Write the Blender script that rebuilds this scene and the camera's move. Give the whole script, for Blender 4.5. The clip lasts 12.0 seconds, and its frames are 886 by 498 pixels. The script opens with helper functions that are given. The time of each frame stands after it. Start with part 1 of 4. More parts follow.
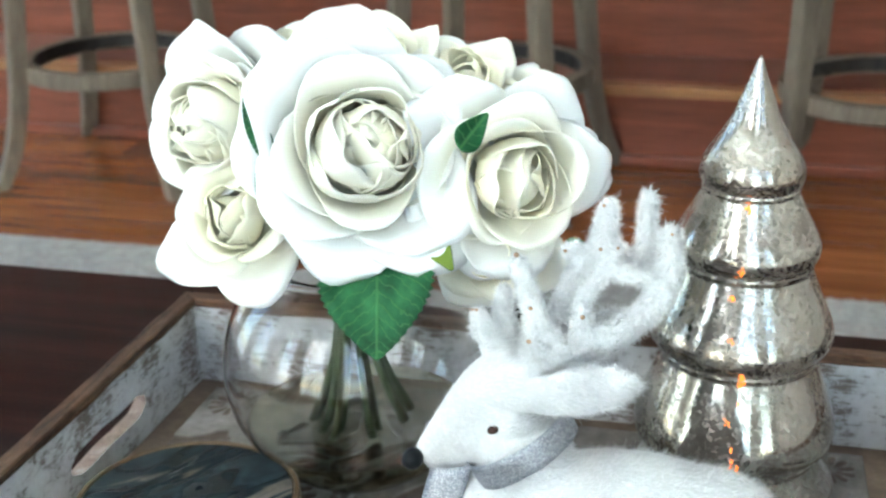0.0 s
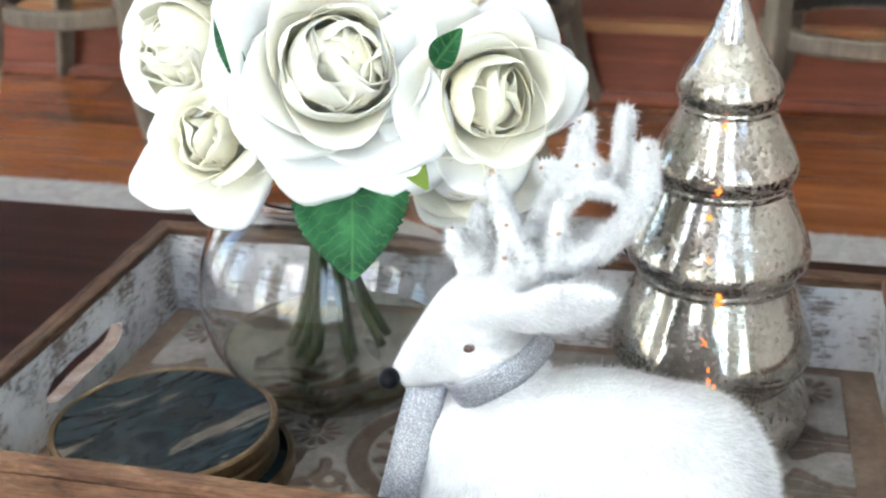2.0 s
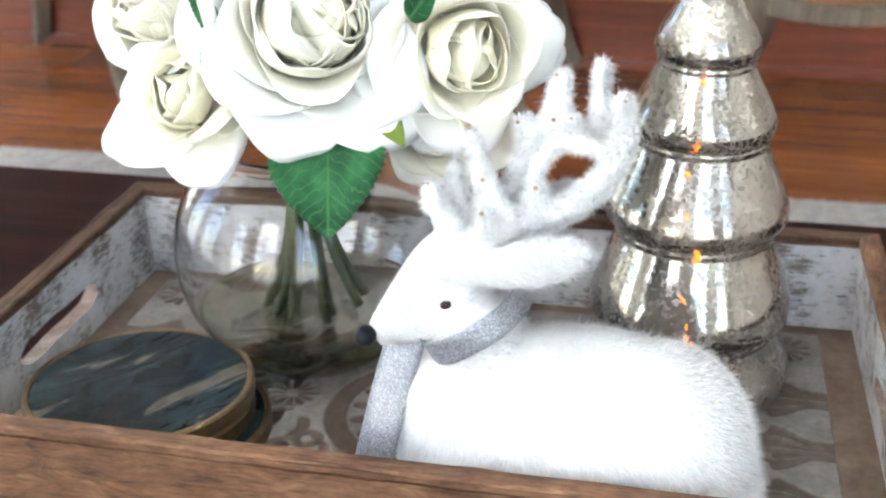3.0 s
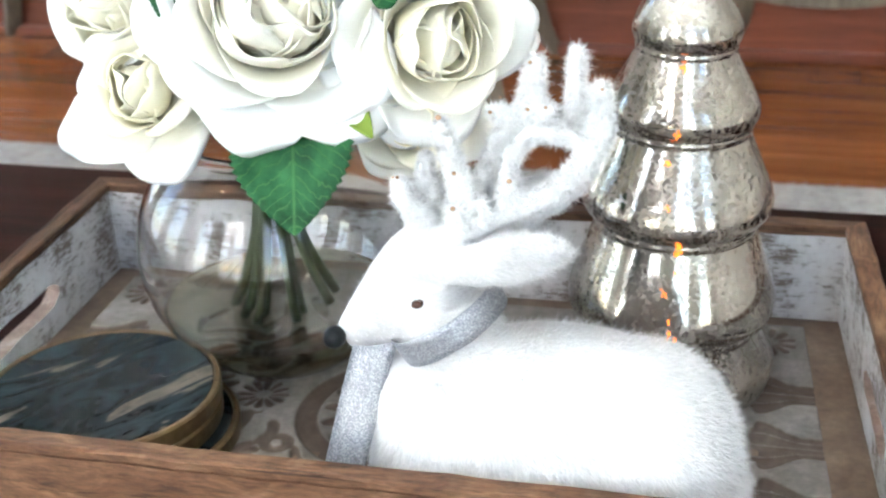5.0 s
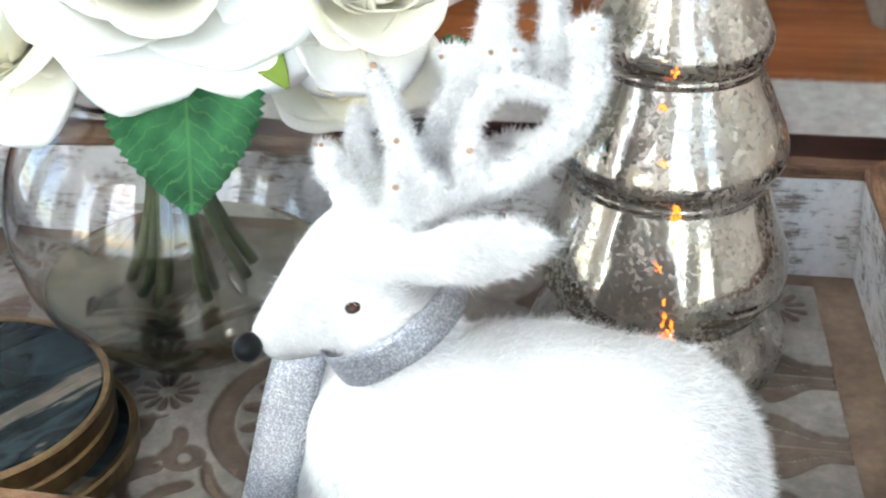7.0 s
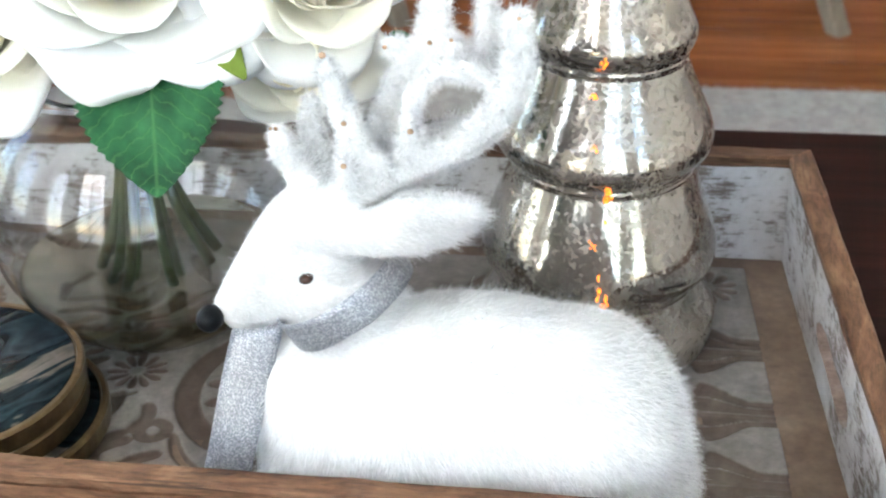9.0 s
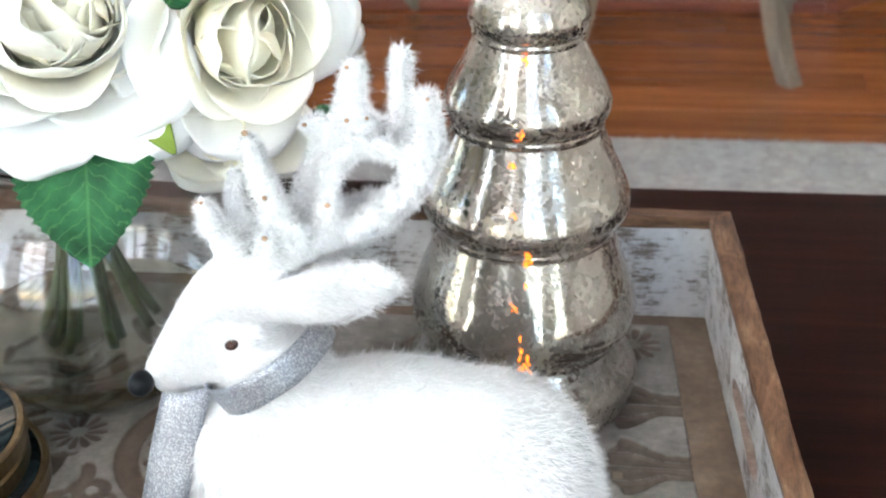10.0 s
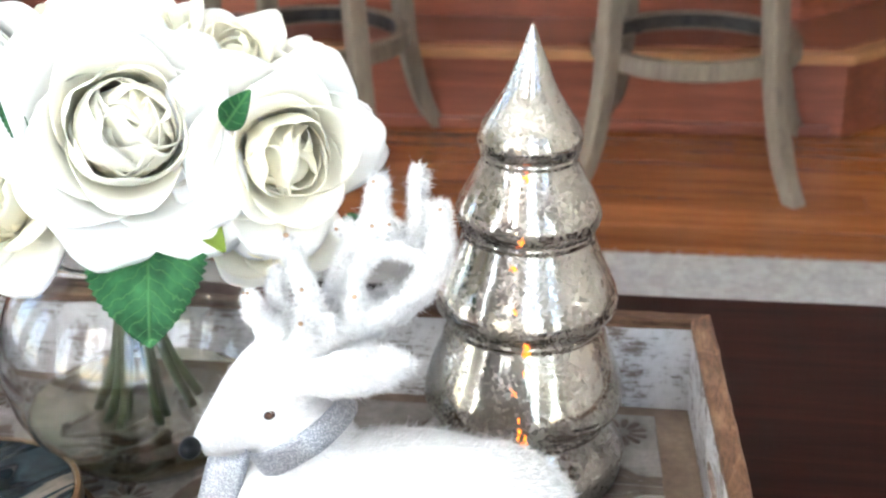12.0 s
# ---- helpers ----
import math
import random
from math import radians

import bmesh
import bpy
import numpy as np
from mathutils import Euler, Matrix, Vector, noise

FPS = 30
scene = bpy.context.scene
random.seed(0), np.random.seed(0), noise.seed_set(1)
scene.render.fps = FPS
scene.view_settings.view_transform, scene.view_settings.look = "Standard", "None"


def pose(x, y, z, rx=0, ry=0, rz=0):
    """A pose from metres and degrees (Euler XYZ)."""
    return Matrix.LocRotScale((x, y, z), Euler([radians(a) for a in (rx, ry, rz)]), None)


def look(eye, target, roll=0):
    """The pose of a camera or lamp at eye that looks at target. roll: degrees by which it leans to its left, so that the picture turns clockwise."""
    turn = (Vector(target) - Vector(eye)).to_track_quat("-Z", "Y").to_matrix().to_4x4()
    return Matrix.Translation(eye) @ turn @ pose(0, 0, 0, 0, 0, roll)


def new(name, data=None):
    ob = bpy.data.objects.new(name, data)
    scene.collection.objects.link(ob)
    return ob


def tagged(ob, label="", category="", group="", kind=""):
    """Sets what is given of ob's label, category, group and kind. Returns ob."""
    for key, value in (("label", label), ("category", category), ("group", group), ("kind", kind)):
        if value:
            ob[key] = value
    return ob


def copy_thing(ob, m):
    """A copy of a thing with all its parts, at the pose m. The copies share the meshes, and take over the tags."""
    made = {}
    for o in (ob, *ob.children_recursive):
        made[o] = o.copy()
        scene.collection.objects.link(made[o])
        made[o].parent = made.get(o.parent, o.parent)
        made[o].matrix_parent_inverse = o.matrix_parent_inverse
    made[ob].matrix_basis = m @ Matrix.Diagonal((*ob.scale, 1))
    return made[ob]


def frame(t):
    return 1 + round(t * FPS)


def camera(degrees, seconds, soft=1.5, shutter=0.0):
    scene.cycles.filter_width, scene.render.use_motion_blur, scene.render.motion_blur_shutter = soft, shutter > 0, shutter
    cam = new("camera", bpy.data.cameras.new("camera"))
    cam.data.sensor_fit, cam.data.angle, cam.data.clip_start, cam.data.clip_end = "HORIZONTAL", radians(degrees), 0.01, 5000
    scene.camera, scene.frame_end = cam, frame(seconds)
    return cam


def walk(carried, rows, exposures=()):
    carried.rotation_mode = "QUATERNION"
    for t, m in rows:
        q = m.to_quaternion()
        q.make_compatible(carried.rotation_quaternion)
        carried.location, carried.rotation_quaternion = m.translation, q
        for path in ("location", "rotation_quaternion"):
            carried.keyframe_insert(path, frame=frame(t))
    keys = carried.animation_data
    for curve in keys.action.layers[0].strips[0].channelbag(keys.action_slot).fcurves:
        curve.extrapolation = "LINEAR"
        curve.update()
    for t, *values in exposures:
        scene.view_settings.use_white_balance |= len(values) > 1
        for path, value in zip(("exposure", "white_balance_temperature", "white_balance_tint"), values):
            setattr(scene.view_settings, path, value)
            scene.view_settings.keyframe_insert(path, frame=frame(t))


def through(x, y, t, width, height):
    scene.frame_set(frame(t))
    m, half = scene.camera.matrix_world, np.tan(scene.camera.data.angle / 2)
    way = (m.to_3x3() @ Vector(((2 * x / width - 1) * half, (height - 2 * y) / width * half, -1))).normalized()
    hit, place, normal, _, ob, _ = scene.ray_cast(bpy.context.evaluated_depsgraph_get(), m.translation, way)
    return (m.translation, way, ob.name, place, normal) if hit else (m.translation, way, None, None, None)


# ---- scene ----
cam = camera(34.3, 12.0, 2.1)
cam.data.dof.use_dof, cam.data.dof.focus_distance, cam.data.dof.aperture_fstop = True, 0.48, 27.0
PATH = [
    (0, (0.18, -0.514, 0.843), (-0.357, 1.266, 0.106), -2.1),
    (0.5, (0.179, -0.516, 0.842), (-0.35, 1.262, 0.093), -1.9),
    (1, (0.178, -0.514, 0.839), (-0.345, 1.257, 0.073), -2.0),
    (1.5, (0.18, -0.513, 0.835), (-0.335, 1.249, 0.042), -2.2),
    (2, (0.182, -0.513, 0.832), (-0.325, 1.244, 0.022), -2.2),
    (2.5, (0.182, -0.511, 0.829), (-0.311, 1.24, -0.002), -2.2),
    (3, (0.183, -0.511, 0.825), (-0.295, 1.236, -0.023), -2.1),
    (4.8, (0.177, -0.498, 0.822), (-0.28, 1.249, -0.037), -2.4),
    (5, (0.181, -0.488, 0.818), (-0.271, 1.257, -0.047), -2.5),
    (5.5, (0.177, -0.455, 0.803), (-0.256, 1.265, -0.122), -2.8),
    (6, (0.168, -0.412, 0.795), (-0.249, 1.284, -0.18), -3.3),
    (6.5, (0.16, -0.385, 0.793), (-0.204, 1.31, -0.205), -2.7),
    (7, (0.151, -0.37, 0.791), (-0.206, 1.319, -0.219), -2.7),
    (9, (0.166, -0.406, 0.798), (-0.153, 1.301, -0.193), -2.6),
    (9.5, (0.173, -0.411, 0.799), (-0.131, 1.294, -0.201), -2.2),
    (10, (0.186, -0.419, 0.814), (-0.097, 1.325, -0.123), -2.4),
    (10.5, (0.194, -0.434, 0.831), (-0.086, 1.345, -0.04), -2.4),
    (11, (0.196, -0.453, 0.841), (-0.104, 1.352, 0.032), -2.9),
    (11.5, (0.2, -0.475, 0.844), (-0.098, 1.331, 0.038), -2.5),
    (12, (0.201, -0.494, 0.843), (-0.112, 1.315, 0.05), -1.6),
]
walk(cam, [(t, look(eye, target, roll)) for t, eye, target, roll in PATH], exposures=[(0, 2.7, 6100, 0), (1.5, 2.78, 6250, 5), (3, 2.92, 6350, 9), (7, 2.96, 6350, 7), (9.5, 2.88, 6350, 8), (10.5, 2.95, 6400, 9), (12, 3.12, 6450, 10)])

# ---- light ----
world = bpy.data.worlds.new("overcast_sky")
scene.world = world
world.use_nodes = True
wn = world.node_tree.nodes
sky = wn.new("ShaderNodeTexSky")
sky.sky_type = "NISHITA"
sky.sun_disc = False
sky.sun_elevation = radians(38)
sky.sun_rotation = radians(200)
wn["Background"].inputs["Strength"].default_value = 0.12
world.node_tree.links.new(sky.outputs["Color"], wn["Background"].inputs["Color"])

sun = new("sun", bpy.data.lights.new("sun", "SUN"))
sun.data.energy, sun.data.angle, sun.data.color = 0.6, radians(20), (1.0, 0.97, 0.93)
sun.matrix_world = look((0.5, -2.5, 3.0), (0, 0, 0))


def window_light(m, w, h, power):
    lamp = new("window_daylight", bpy.data.lights.new("window_daylight", "AREA"))
    lamp.data.shape, lamp.data.size, lamp.data.size_y = "RECTANGLE", w, h
    lamp.data.energy, lamp.data.color = power, (0.86, 0.945, 1.0)
    lamp.matrix_world = m
    return lamp


# ---- materials ----
def material(name):
    m = bpy.data.materials.new(name)
    m.use_nodes = True
    return m, m.node_tree.nodes, m.node_tree.links, m.node_tree.nodes["Principled BSDF"]


def mapped(nodes, links, scale=(1, 1, 1), rot=(0, 0, 0)):
    tc, mp = nodes.new("ShaderNodeTexCoord"), nodes.new("ShaderNodeMapping")
    mp.inputs["Scale"].default_value = scale
    mp.inputs["Rotation"].default_value = rot
    links.new(tc.outputs["Object"], mp.inputs["Vector"])
    return mp.outputs["Vector"]


def noise_at(nodes, links, vec, scale, detail=4.0, rough=0.55, distort=0.0):
    n = nodes.new("ShaderNodeTexNoise")
    n.inputs["Scale"].default_value, n.inputs["Detail"].default_value = scale, detail
    n.inputs["Roughness"].default_value, n.inputs["Distortion"].default_value = rough, distort
    links.new(vec, n.inputs["Vector"])
    return n.outputs["Fac"]


def ramp(nodes, links, fac, stops):
    r = nodes.new("ShaderNodeValToRGB")
    while len(r.color_ramp.elements) < len(stops):
        r.color_ramp.elements.new(0.5)
    for e, (p, c) in zip(r.color_ramp.elements, stops):
        e.position, e.color = p, (*c, 1) if len(c) == 3 else c
    links.new(fac, r.inputs["Fac"])
    return r.outputs["Color"]


def mixed(nodes, links, fac, a, b, how="MIX"):
    m = nodes.new("ShaderNodeMix")
    m.data_type, m.blend_type = "RGBA", how
    for sock, v in ((m.inputs[0], fac), (m.inputs[6], a), (m.inputs[7], b)):
        if hasattr(v, "is_linked"):
            links.new(v, sock)
        else:
            sock.default_value = v if isinstance(v, float) else (*v, 1)
    return m.outputs[2]


def bump(nodes, links, bsdf, height, strength, dist):
    b = nodes.new("ShaderNodeBump")
    b.inputs["Strength"].default_value, b.inputs["Distance"].default_value = strength, dist
    links.new(height, b.inputs["Height"])
    links.new(b.outputs["Normal"], bsdf.inputs["Normal"])


def grained(name, stops, scale, stretch=(1, 1, 1), rough=0.6, relief=0.3, dist=0.001, metal=0.0, fine=6.0, coat=0.0, rot=(0, 0, 0), vary=0.0, spec=0.5):
    m, n, l, p = material(name)
    v = mapped(n, l, stretch, rot)
    a = noise_at(n, l, v, scale, 6, 0.6, 0.4)
    b = noise_at(n, l, v, scale * fine, 4, 0.6)
    col = ramp(n, l, a, stops)
    shade = ramp(n, l, b, [(0.3, (0.75, 0.75, 0.75)), (0.7, (1.1, 1.1, 1.1))])
    col = mixed(n, l, 1.0, col, shade, "MULTIPLY")
    if vary:
        info = n.new("ShaderNodeObjectInfo")
        lo, hi = 1 - vary, 1 + vary
        tone = ramp(n, l, info.outputs["Random"], [(0, (lo, lo, lo)), (1, (hi, hi, hi))])
        col = mixed(n, l, 1.0, col, tone, "MULTIPLY")
    l.new(col, p.inputs["Base Color"])
    p.inputs["Roughness"].default_value, p.inputs["Metallic"].default_value = rough, metal
    p.inputs["Coat Weight"].default_value = coat
    p.inputs["Specular IOR Level"].default_value = spec
    p.inputs["Coat Roughness"].default_value = 0.12
    bump(n, l, p, b, relief, dist)
    return m


M = {}
M["table"] = grained("mahogany", [(0.3, (0.009, 0.0024, 0.002)), (0.55, (0.020, 0.0055, 0.0042)), (0.8, (0.034, 0.0095, 0.0062))], 6, (0.6, 9, 6), 0.55, 0.08, 0.0005, spec=0.05)
def worn_wood(name, turn, tone_level=1.0):
    """Brown plank wood: blotches, fine fibres along the board and a few dark checks. turn: swaps the grain from x to y;
    the third argument multiplies the colour.
    """
    m, n, l, p = material(name)

    def along(a, b):
        return mapped(n, l, (b, a, b) if turn else (a, b, b))

    blotch = noise_at(n, l, along(0.7, 1.7), 62, 6, 0.65, 0.8)
    fibre = noise_at(n, l, along(0.14, 1.0), 640, 6, 0.72, 0.3)
    check = noise_at(n, l, along(0.10, 1.4), 90, 5, 0.75, 1.2)
    col = ramp(n, l, blotch, [(0.28, (0.045, 0.022, 0.012)), (0.42, (0.115, 0.054, 0.027)), (0.56, (0.175, 0.090, 0.045)), (0.74, (0.27, 0.16, 0.09))])
    tone = ramp(n, l, fibre, [(0.30, (0.36, 0.34, 0.32)), (0.48, (0.92, 0.92, 0.92)), (0.70, (1.25, 1.22, 1.18))])
    dark = ramp(n, l, check, [(0.33, (0.2, 0.18, 0.18)), (0.41, (1, 1, 1))])
    col = mixed(n, l, 1.0, mixed(n, l, 1.0, col, tone, "MULTIPLY"), dark, "MULTIPLY")
    col = mixed(n, l, 1.0, col, (tone_level, tone_level, tone_level * 1.06), "MULTIPLY")
    l.new(col, p.inputs["Base Color"])
    p.inputs["Roughness"].default_value = 0.62
    p.inputs["Specular IOR Level"].default_value = 0.3
    bump(n, l, p, fibre, 0.6, 0.0008)
    return m


M["rim"] = worn_wood("worn_brown_wood", False)
M["rim_side"] = worn_wood("worn_brown_wood_cross", True)
# the same wood with its colour multiplied down, for the back and left caps
M["rim_dark"] = worn_wood("darker_brown_wood", False, 0.62)
M["rim_side_dark"] = worn_wood("darker_brown_wood_cross", True, 0.5)
M["worn_edge"] = grained("pale_worn_edge", [(0.3, (0.20, 0.135, 0.105)), (0.55, (0.31, 0.225, 0.185)), (0.8, (0.46, 0.40, 0.36))], 90, (1, 1, 1), 0.7, 0.3, 0.0005)
M["oak"] = grained("stained_floor_board", [(0.25, (0.150, 0.045, 0.013)), (0.5, (0.245, 0.080, 0.024)), (0.8, (0.35, 0.13, 0.042))], 5, (0.5, 9, 4), 0.26, 0.06, 0.0005, coat=0.35, vary=0.15, spec=0.45)
M["cherry"] = grained("cherry_panel", [(0.25, (0.125, 0.034, 0.018)), (0.5, (0.205, 0.060, 0.031)), (0.8, (0.28, 0.092, 0.050))], 4, (0.5, 5, 6), 0.38, 0.06, 0.0005, vary=0.1, spec=0.3, coat=0.15)
M["nosing"] = grained("oak_nosing", [(0.3, (0.30, 0.13, 0.05)), (0.7, (0.45, 0.22, 0.09))], 5, (0.5, 6, 6), 0.4, 0.06, 0.0005, coat=0.1)
M["stool"] = grained("weathered_oak", [(0.25, (0.105, 0.078, 0.052)), (0.5, (0.165, 0.128, 0.09)), (0.8, (0.23, 0.183, 0.132))], 9, (5, 5, 0.6), 0.65, 0.3, 0.001)
M["iron"] = grained("dark_iron", [(0.3, (0.03, 0.028, 0.026)), (0.7, (0.07, 0.062, 0.055))], 60, rough=0.5, metal=0.7)
M["rug"] = grained("wool_rug", [(0.3, (0.29, 0.27, 0.25)), (0.7, (0.45, 0.43, 0.405))], 55, rough=0.95, relief=0.9, dist=0.004, fine=7)
M["wall"] = grained("plaster", [(0.3, (0.74, 0.72, 0.68)), (0.7, (0.80, 0.78, 0.74))], 3, rough=0.9, relief=0.1)
M["ceiling"] = grained("ceiling_paint", [(0.3, (0.76, 0.75, 0.73)), (0.7, (0.82, 0.81, 0.79))], 3, rough=0.9, relief=0.1)
M["frame"] = grained("window_paint", [(0.3, (0.7, 0.69, 0.66)), (0.7, (0.78, 0.77, 0.75))], 8, rough=0.5, relief=0.1)
M["brass"] = grained("aged_brass", [(0.3, (0.13, 0.080, 0.040)), (0.7, (0.23, 0.150, 0.075))], 40, rough=0.38, relief=0.15, dist=0.0003, metal=0.85)
M["stem"] = grained("green_stem", [(0.3, (0.030, 0.048, 0.014)), (0.5, (0.066, 0.088, 0.030)), (0.7, (0.085, 0.050, 0.028))], 45, (1, 1, 0.25), 0.5, 0.3)
M["nose"] = grained("black_nose", [(0.3, (0.004, 0.005, 0.006)), (0.7, (0.010, 0.011, 0.013))], 200, rough=0.35, relief=0.4, dist=0.0004, spec=0.15)
M["eye"] = grained("brown_eye", [(0.35, (0.004, 0.003, 0.003)), (0.65, (0.09, 0.03, 0.015))], 180, rough=0.1, relief=0.0)
M["berry"] = grained("bark_bud", [(0.3, (0.30, 0.15, 0.07)), (0.7, (0.58, 0.40, 0.26))], 300, rough=0.7)


def whitewash():
    """Chalky white paint dragged over grey-brown wood, worn through along the grain."""
    m, n, l, p = material("worn_white_paint")
    v = mapped(n, l, (1, 1, 1))
    grain = noise_at(n, l, mapped(n, l, (0.30, 0.30, 1.6)), 420, 8, 0.78, 0.4)
    patch = noise_at(n, l, v, 42, 6, 0.7)
    wood = ramp(n, l, grain, [(0.3, (0.10, 0.078, 0.063)), (0.7, (0.26, 0.21, 0.175))])
    paint = ramp(n, l, patch, [(0.3, (0.40, 0.39, 0.385)), (0.7, (0.62, 0.615, 0.61))])
    both = n.new("ShaderNodeMath")
    both.operation = "ADD"
    l.new(grain, both.inputs[0])
    l.new(patch, both.inputs[1])
    mask = ramp(n, l, both.outputs[0], [(0.0, (0, 0, 0)), (0.86, (0, 0, 0)), (0.99, (1, 1, 1))])
    l.new(mixed(n, l, mask, wood, paint), p.inputs["Base Color"])
    p.inputs["Roughness"].default_value = 0.75
    bump(n, l, p, grain, 0.4, 0.0008)
    return m


M["white"] = whitewash()
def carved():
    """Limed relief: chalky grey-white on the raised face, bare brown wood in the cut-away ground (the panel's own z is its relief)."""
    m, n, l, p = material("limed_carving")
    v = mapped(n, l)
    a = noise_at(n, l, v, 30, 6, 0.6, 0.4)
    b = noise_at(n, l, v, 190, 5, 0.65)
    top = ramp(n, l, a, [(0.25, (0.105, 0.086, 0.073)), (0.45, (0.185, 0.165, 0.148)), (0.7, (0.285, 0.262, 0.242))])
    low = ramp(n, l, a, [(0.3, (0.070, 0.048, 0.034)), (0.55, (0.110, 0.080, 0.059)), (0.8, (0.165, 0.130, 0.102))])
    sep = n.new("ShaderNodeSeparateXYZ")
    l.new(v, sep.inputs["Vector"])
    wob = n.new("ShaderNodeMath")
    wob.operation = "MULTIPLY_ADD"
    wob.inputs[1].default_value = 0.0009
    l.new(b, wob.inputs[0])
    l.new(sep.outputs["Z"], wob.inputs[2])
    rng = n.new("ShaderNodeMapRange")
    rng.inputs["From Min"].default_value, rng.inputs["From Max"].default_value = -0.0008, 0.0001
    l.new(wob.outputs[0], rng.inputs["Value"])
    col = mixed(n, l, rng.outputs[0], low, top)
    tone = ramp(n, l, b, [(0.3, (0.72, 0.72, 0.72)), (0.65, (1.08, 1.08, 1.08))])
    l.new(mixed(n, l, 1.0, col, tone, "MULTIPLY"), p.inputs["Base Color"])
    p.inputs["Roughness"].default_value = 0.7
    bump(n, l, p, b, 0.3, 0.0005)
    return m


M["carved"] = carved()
M["ground"] = grained("carving_ground", [(0.3, (0.12, 0.077, 0.05)), (0.55, (0.185, 0.125, 0.085)), (0.8, (0.27, 0.205, 0.155))], 34, (1, 1, 1), 0.7, 0.4, 0.0005)


def petal_material(name, low, high, heart=None):
    """Silk cloth that lets light through; heart: the tint near the middle of the flower."""
    m, n, l, p = material(name)
    v = mapped(n, l)
    a = noise_at(n, l, v, 26, 3)
    fine = noise_at(n, l, mapped(n, l, (1, 1, 0.2)), 900, 2)
    col = ramp(n, l, a, [(0.3, low), (0.7, high)])
    if heart:
        far = n.new("ShaderNodeVectorMath")
        far.operation = "LENGTH"
        l.new(v, far.inputs[0])
        rng = n.new("ShaderNodeMapRange")
        rng.inputs["From Min"].default_value, rng.inputs["From Max"].default_value = 0.014, 0.040
        l.new(far.outputs["Value"], rng.inputs["Value"])
        col = mixed(n, l, rng.outputs[0], heart, col)
    l.new(col, p.inputs["Base Color"])
    p.inputs["Roughness"].default_value = 0.75
    p.inputs["Specular IOR Level"].default_value = 0.2
    bump(n, l, p, fine, 0.15, 0.0003)
    thin, mx = n.new("ShaderNodeBsdfTranslucent"), n.new("ShaderNodeMixShader")
    mx.inputs["Fac"].default_value = 0.2
    l.new(col, thin.inputs["Color"])
    l.new(p.outputs[0], mx.inputs[1])
    l.new(thin.outputs[0], mx.inputs[2])
    l.new(mx.outputs[0], n["Material Output"].inputs["Surface"])
    return m


M["petal"] = petal_material("white_silk_petal", (0.955, 0.965, 0.945), (0.97, 0.975, 0.96), (0.99, 0.945, 0.74))
M["bract"] = petal_material("lime_silk_bract", (0.17, 0.25, 0.035), (0.26, 0.34, 0.07))


def leaf_material():
    m, n, l, p = material("veined_leaf")
    tc, sep = n.new("ShaderNodeTexCoord"), n.new("ShaderNodeSeparateXYZ")
    l.new(tc.outputs["Object"], sep.inputs["Vector"])
    ax = n.new("ShaderNodeMath")
    ax.operation = "ABSOLUTE"
    l.new(sep.outputs["X"], ax.inputs[0])
    slope = n.new("ShaderNodeMath")
    slope.operation = "MULTIPLY_ADD"
    slope.inputs[1].default_value = -0.75
    l.new(ax.outputs[0], slope.inputs[0])
    l.new(sep.outputs["Y"], slope.inputs[2])
    wob = noise_at(n, l, tc.outputs["Object"], 120, 3)
    wv = n.new("ShaderNodeMath")
    wv.operation = "MULTIPLY_ADD"
    wv.inputs[1].default_value = 0.011
    l.new(wob, wv.inputs[0])
    l.new(slope.outputs[0], wv.inputs[2])
    saw = n.new("ShaderNodeMath")
    saw.operation = "PINGPONG"
    saw.inputs[1].default_value = 0.0026
    l.new(wv.outputs[0], saw.inputs[0])
    vein = n.new("ShaderNodeMapRange")
    vein.inputs["From Min"].default_value, vein.inputs["From Max"].default_value = 0.0, 0.0006
    vein.inputs["To Min"].default_value, vein.inputs["To Max"].default_value = 1.0, 0.0
    l.new(saw.outputs[0], vein.inputs["Value"])
    rib = n.new("ShaderNodeMapRange")
    rib.inputs["From Min"].default_value, rib.inputs["From Max"].default_value = 0.0002, 0.0009
    rib.inputs["To Min"].default_value, rib.inputs["To Max"].default_value = 1.0, 0.0
    l.new(ax.outputs[0], rib.inputs["Value"])
    top = n.new("ShaderNodeMath")
    top.operation = "MAXIMUM"
    l.new(vein.outputs[0], top.inputs[0])
    l.new(rib.outputs[0], top.inputs[1])
    soft = n.new("ShaderNodeMath")
    soft.operation = "MULTIPLY"
    soft.inputs[1].default_value = 0.36
    l.new(top.outputs[0], soft.inputs[0])
    base = ramp(n, l, noise_at(n, l, tc.outputs["Object"], 45, 5), [(0.34, (0.005, 0.026, 0.011)), (0.48, (0.016, 0.085, 0.030)), (0.66, (0.042, 0.165, 0.062))])
    l.new(mixed(n, l, soft.outputs[0], base, (0.10, 0.24, 0.08)), p.inputs["Base Color"])
    p.inputs["Specular IOR Level"].default_value = 0.13
    p.inputs["Roughness"].default_value = 0.55
    bump(n, l, p, top.outputs[0], 0.4, 0.0006)
    return m


M["leaf"] = leaf_material()


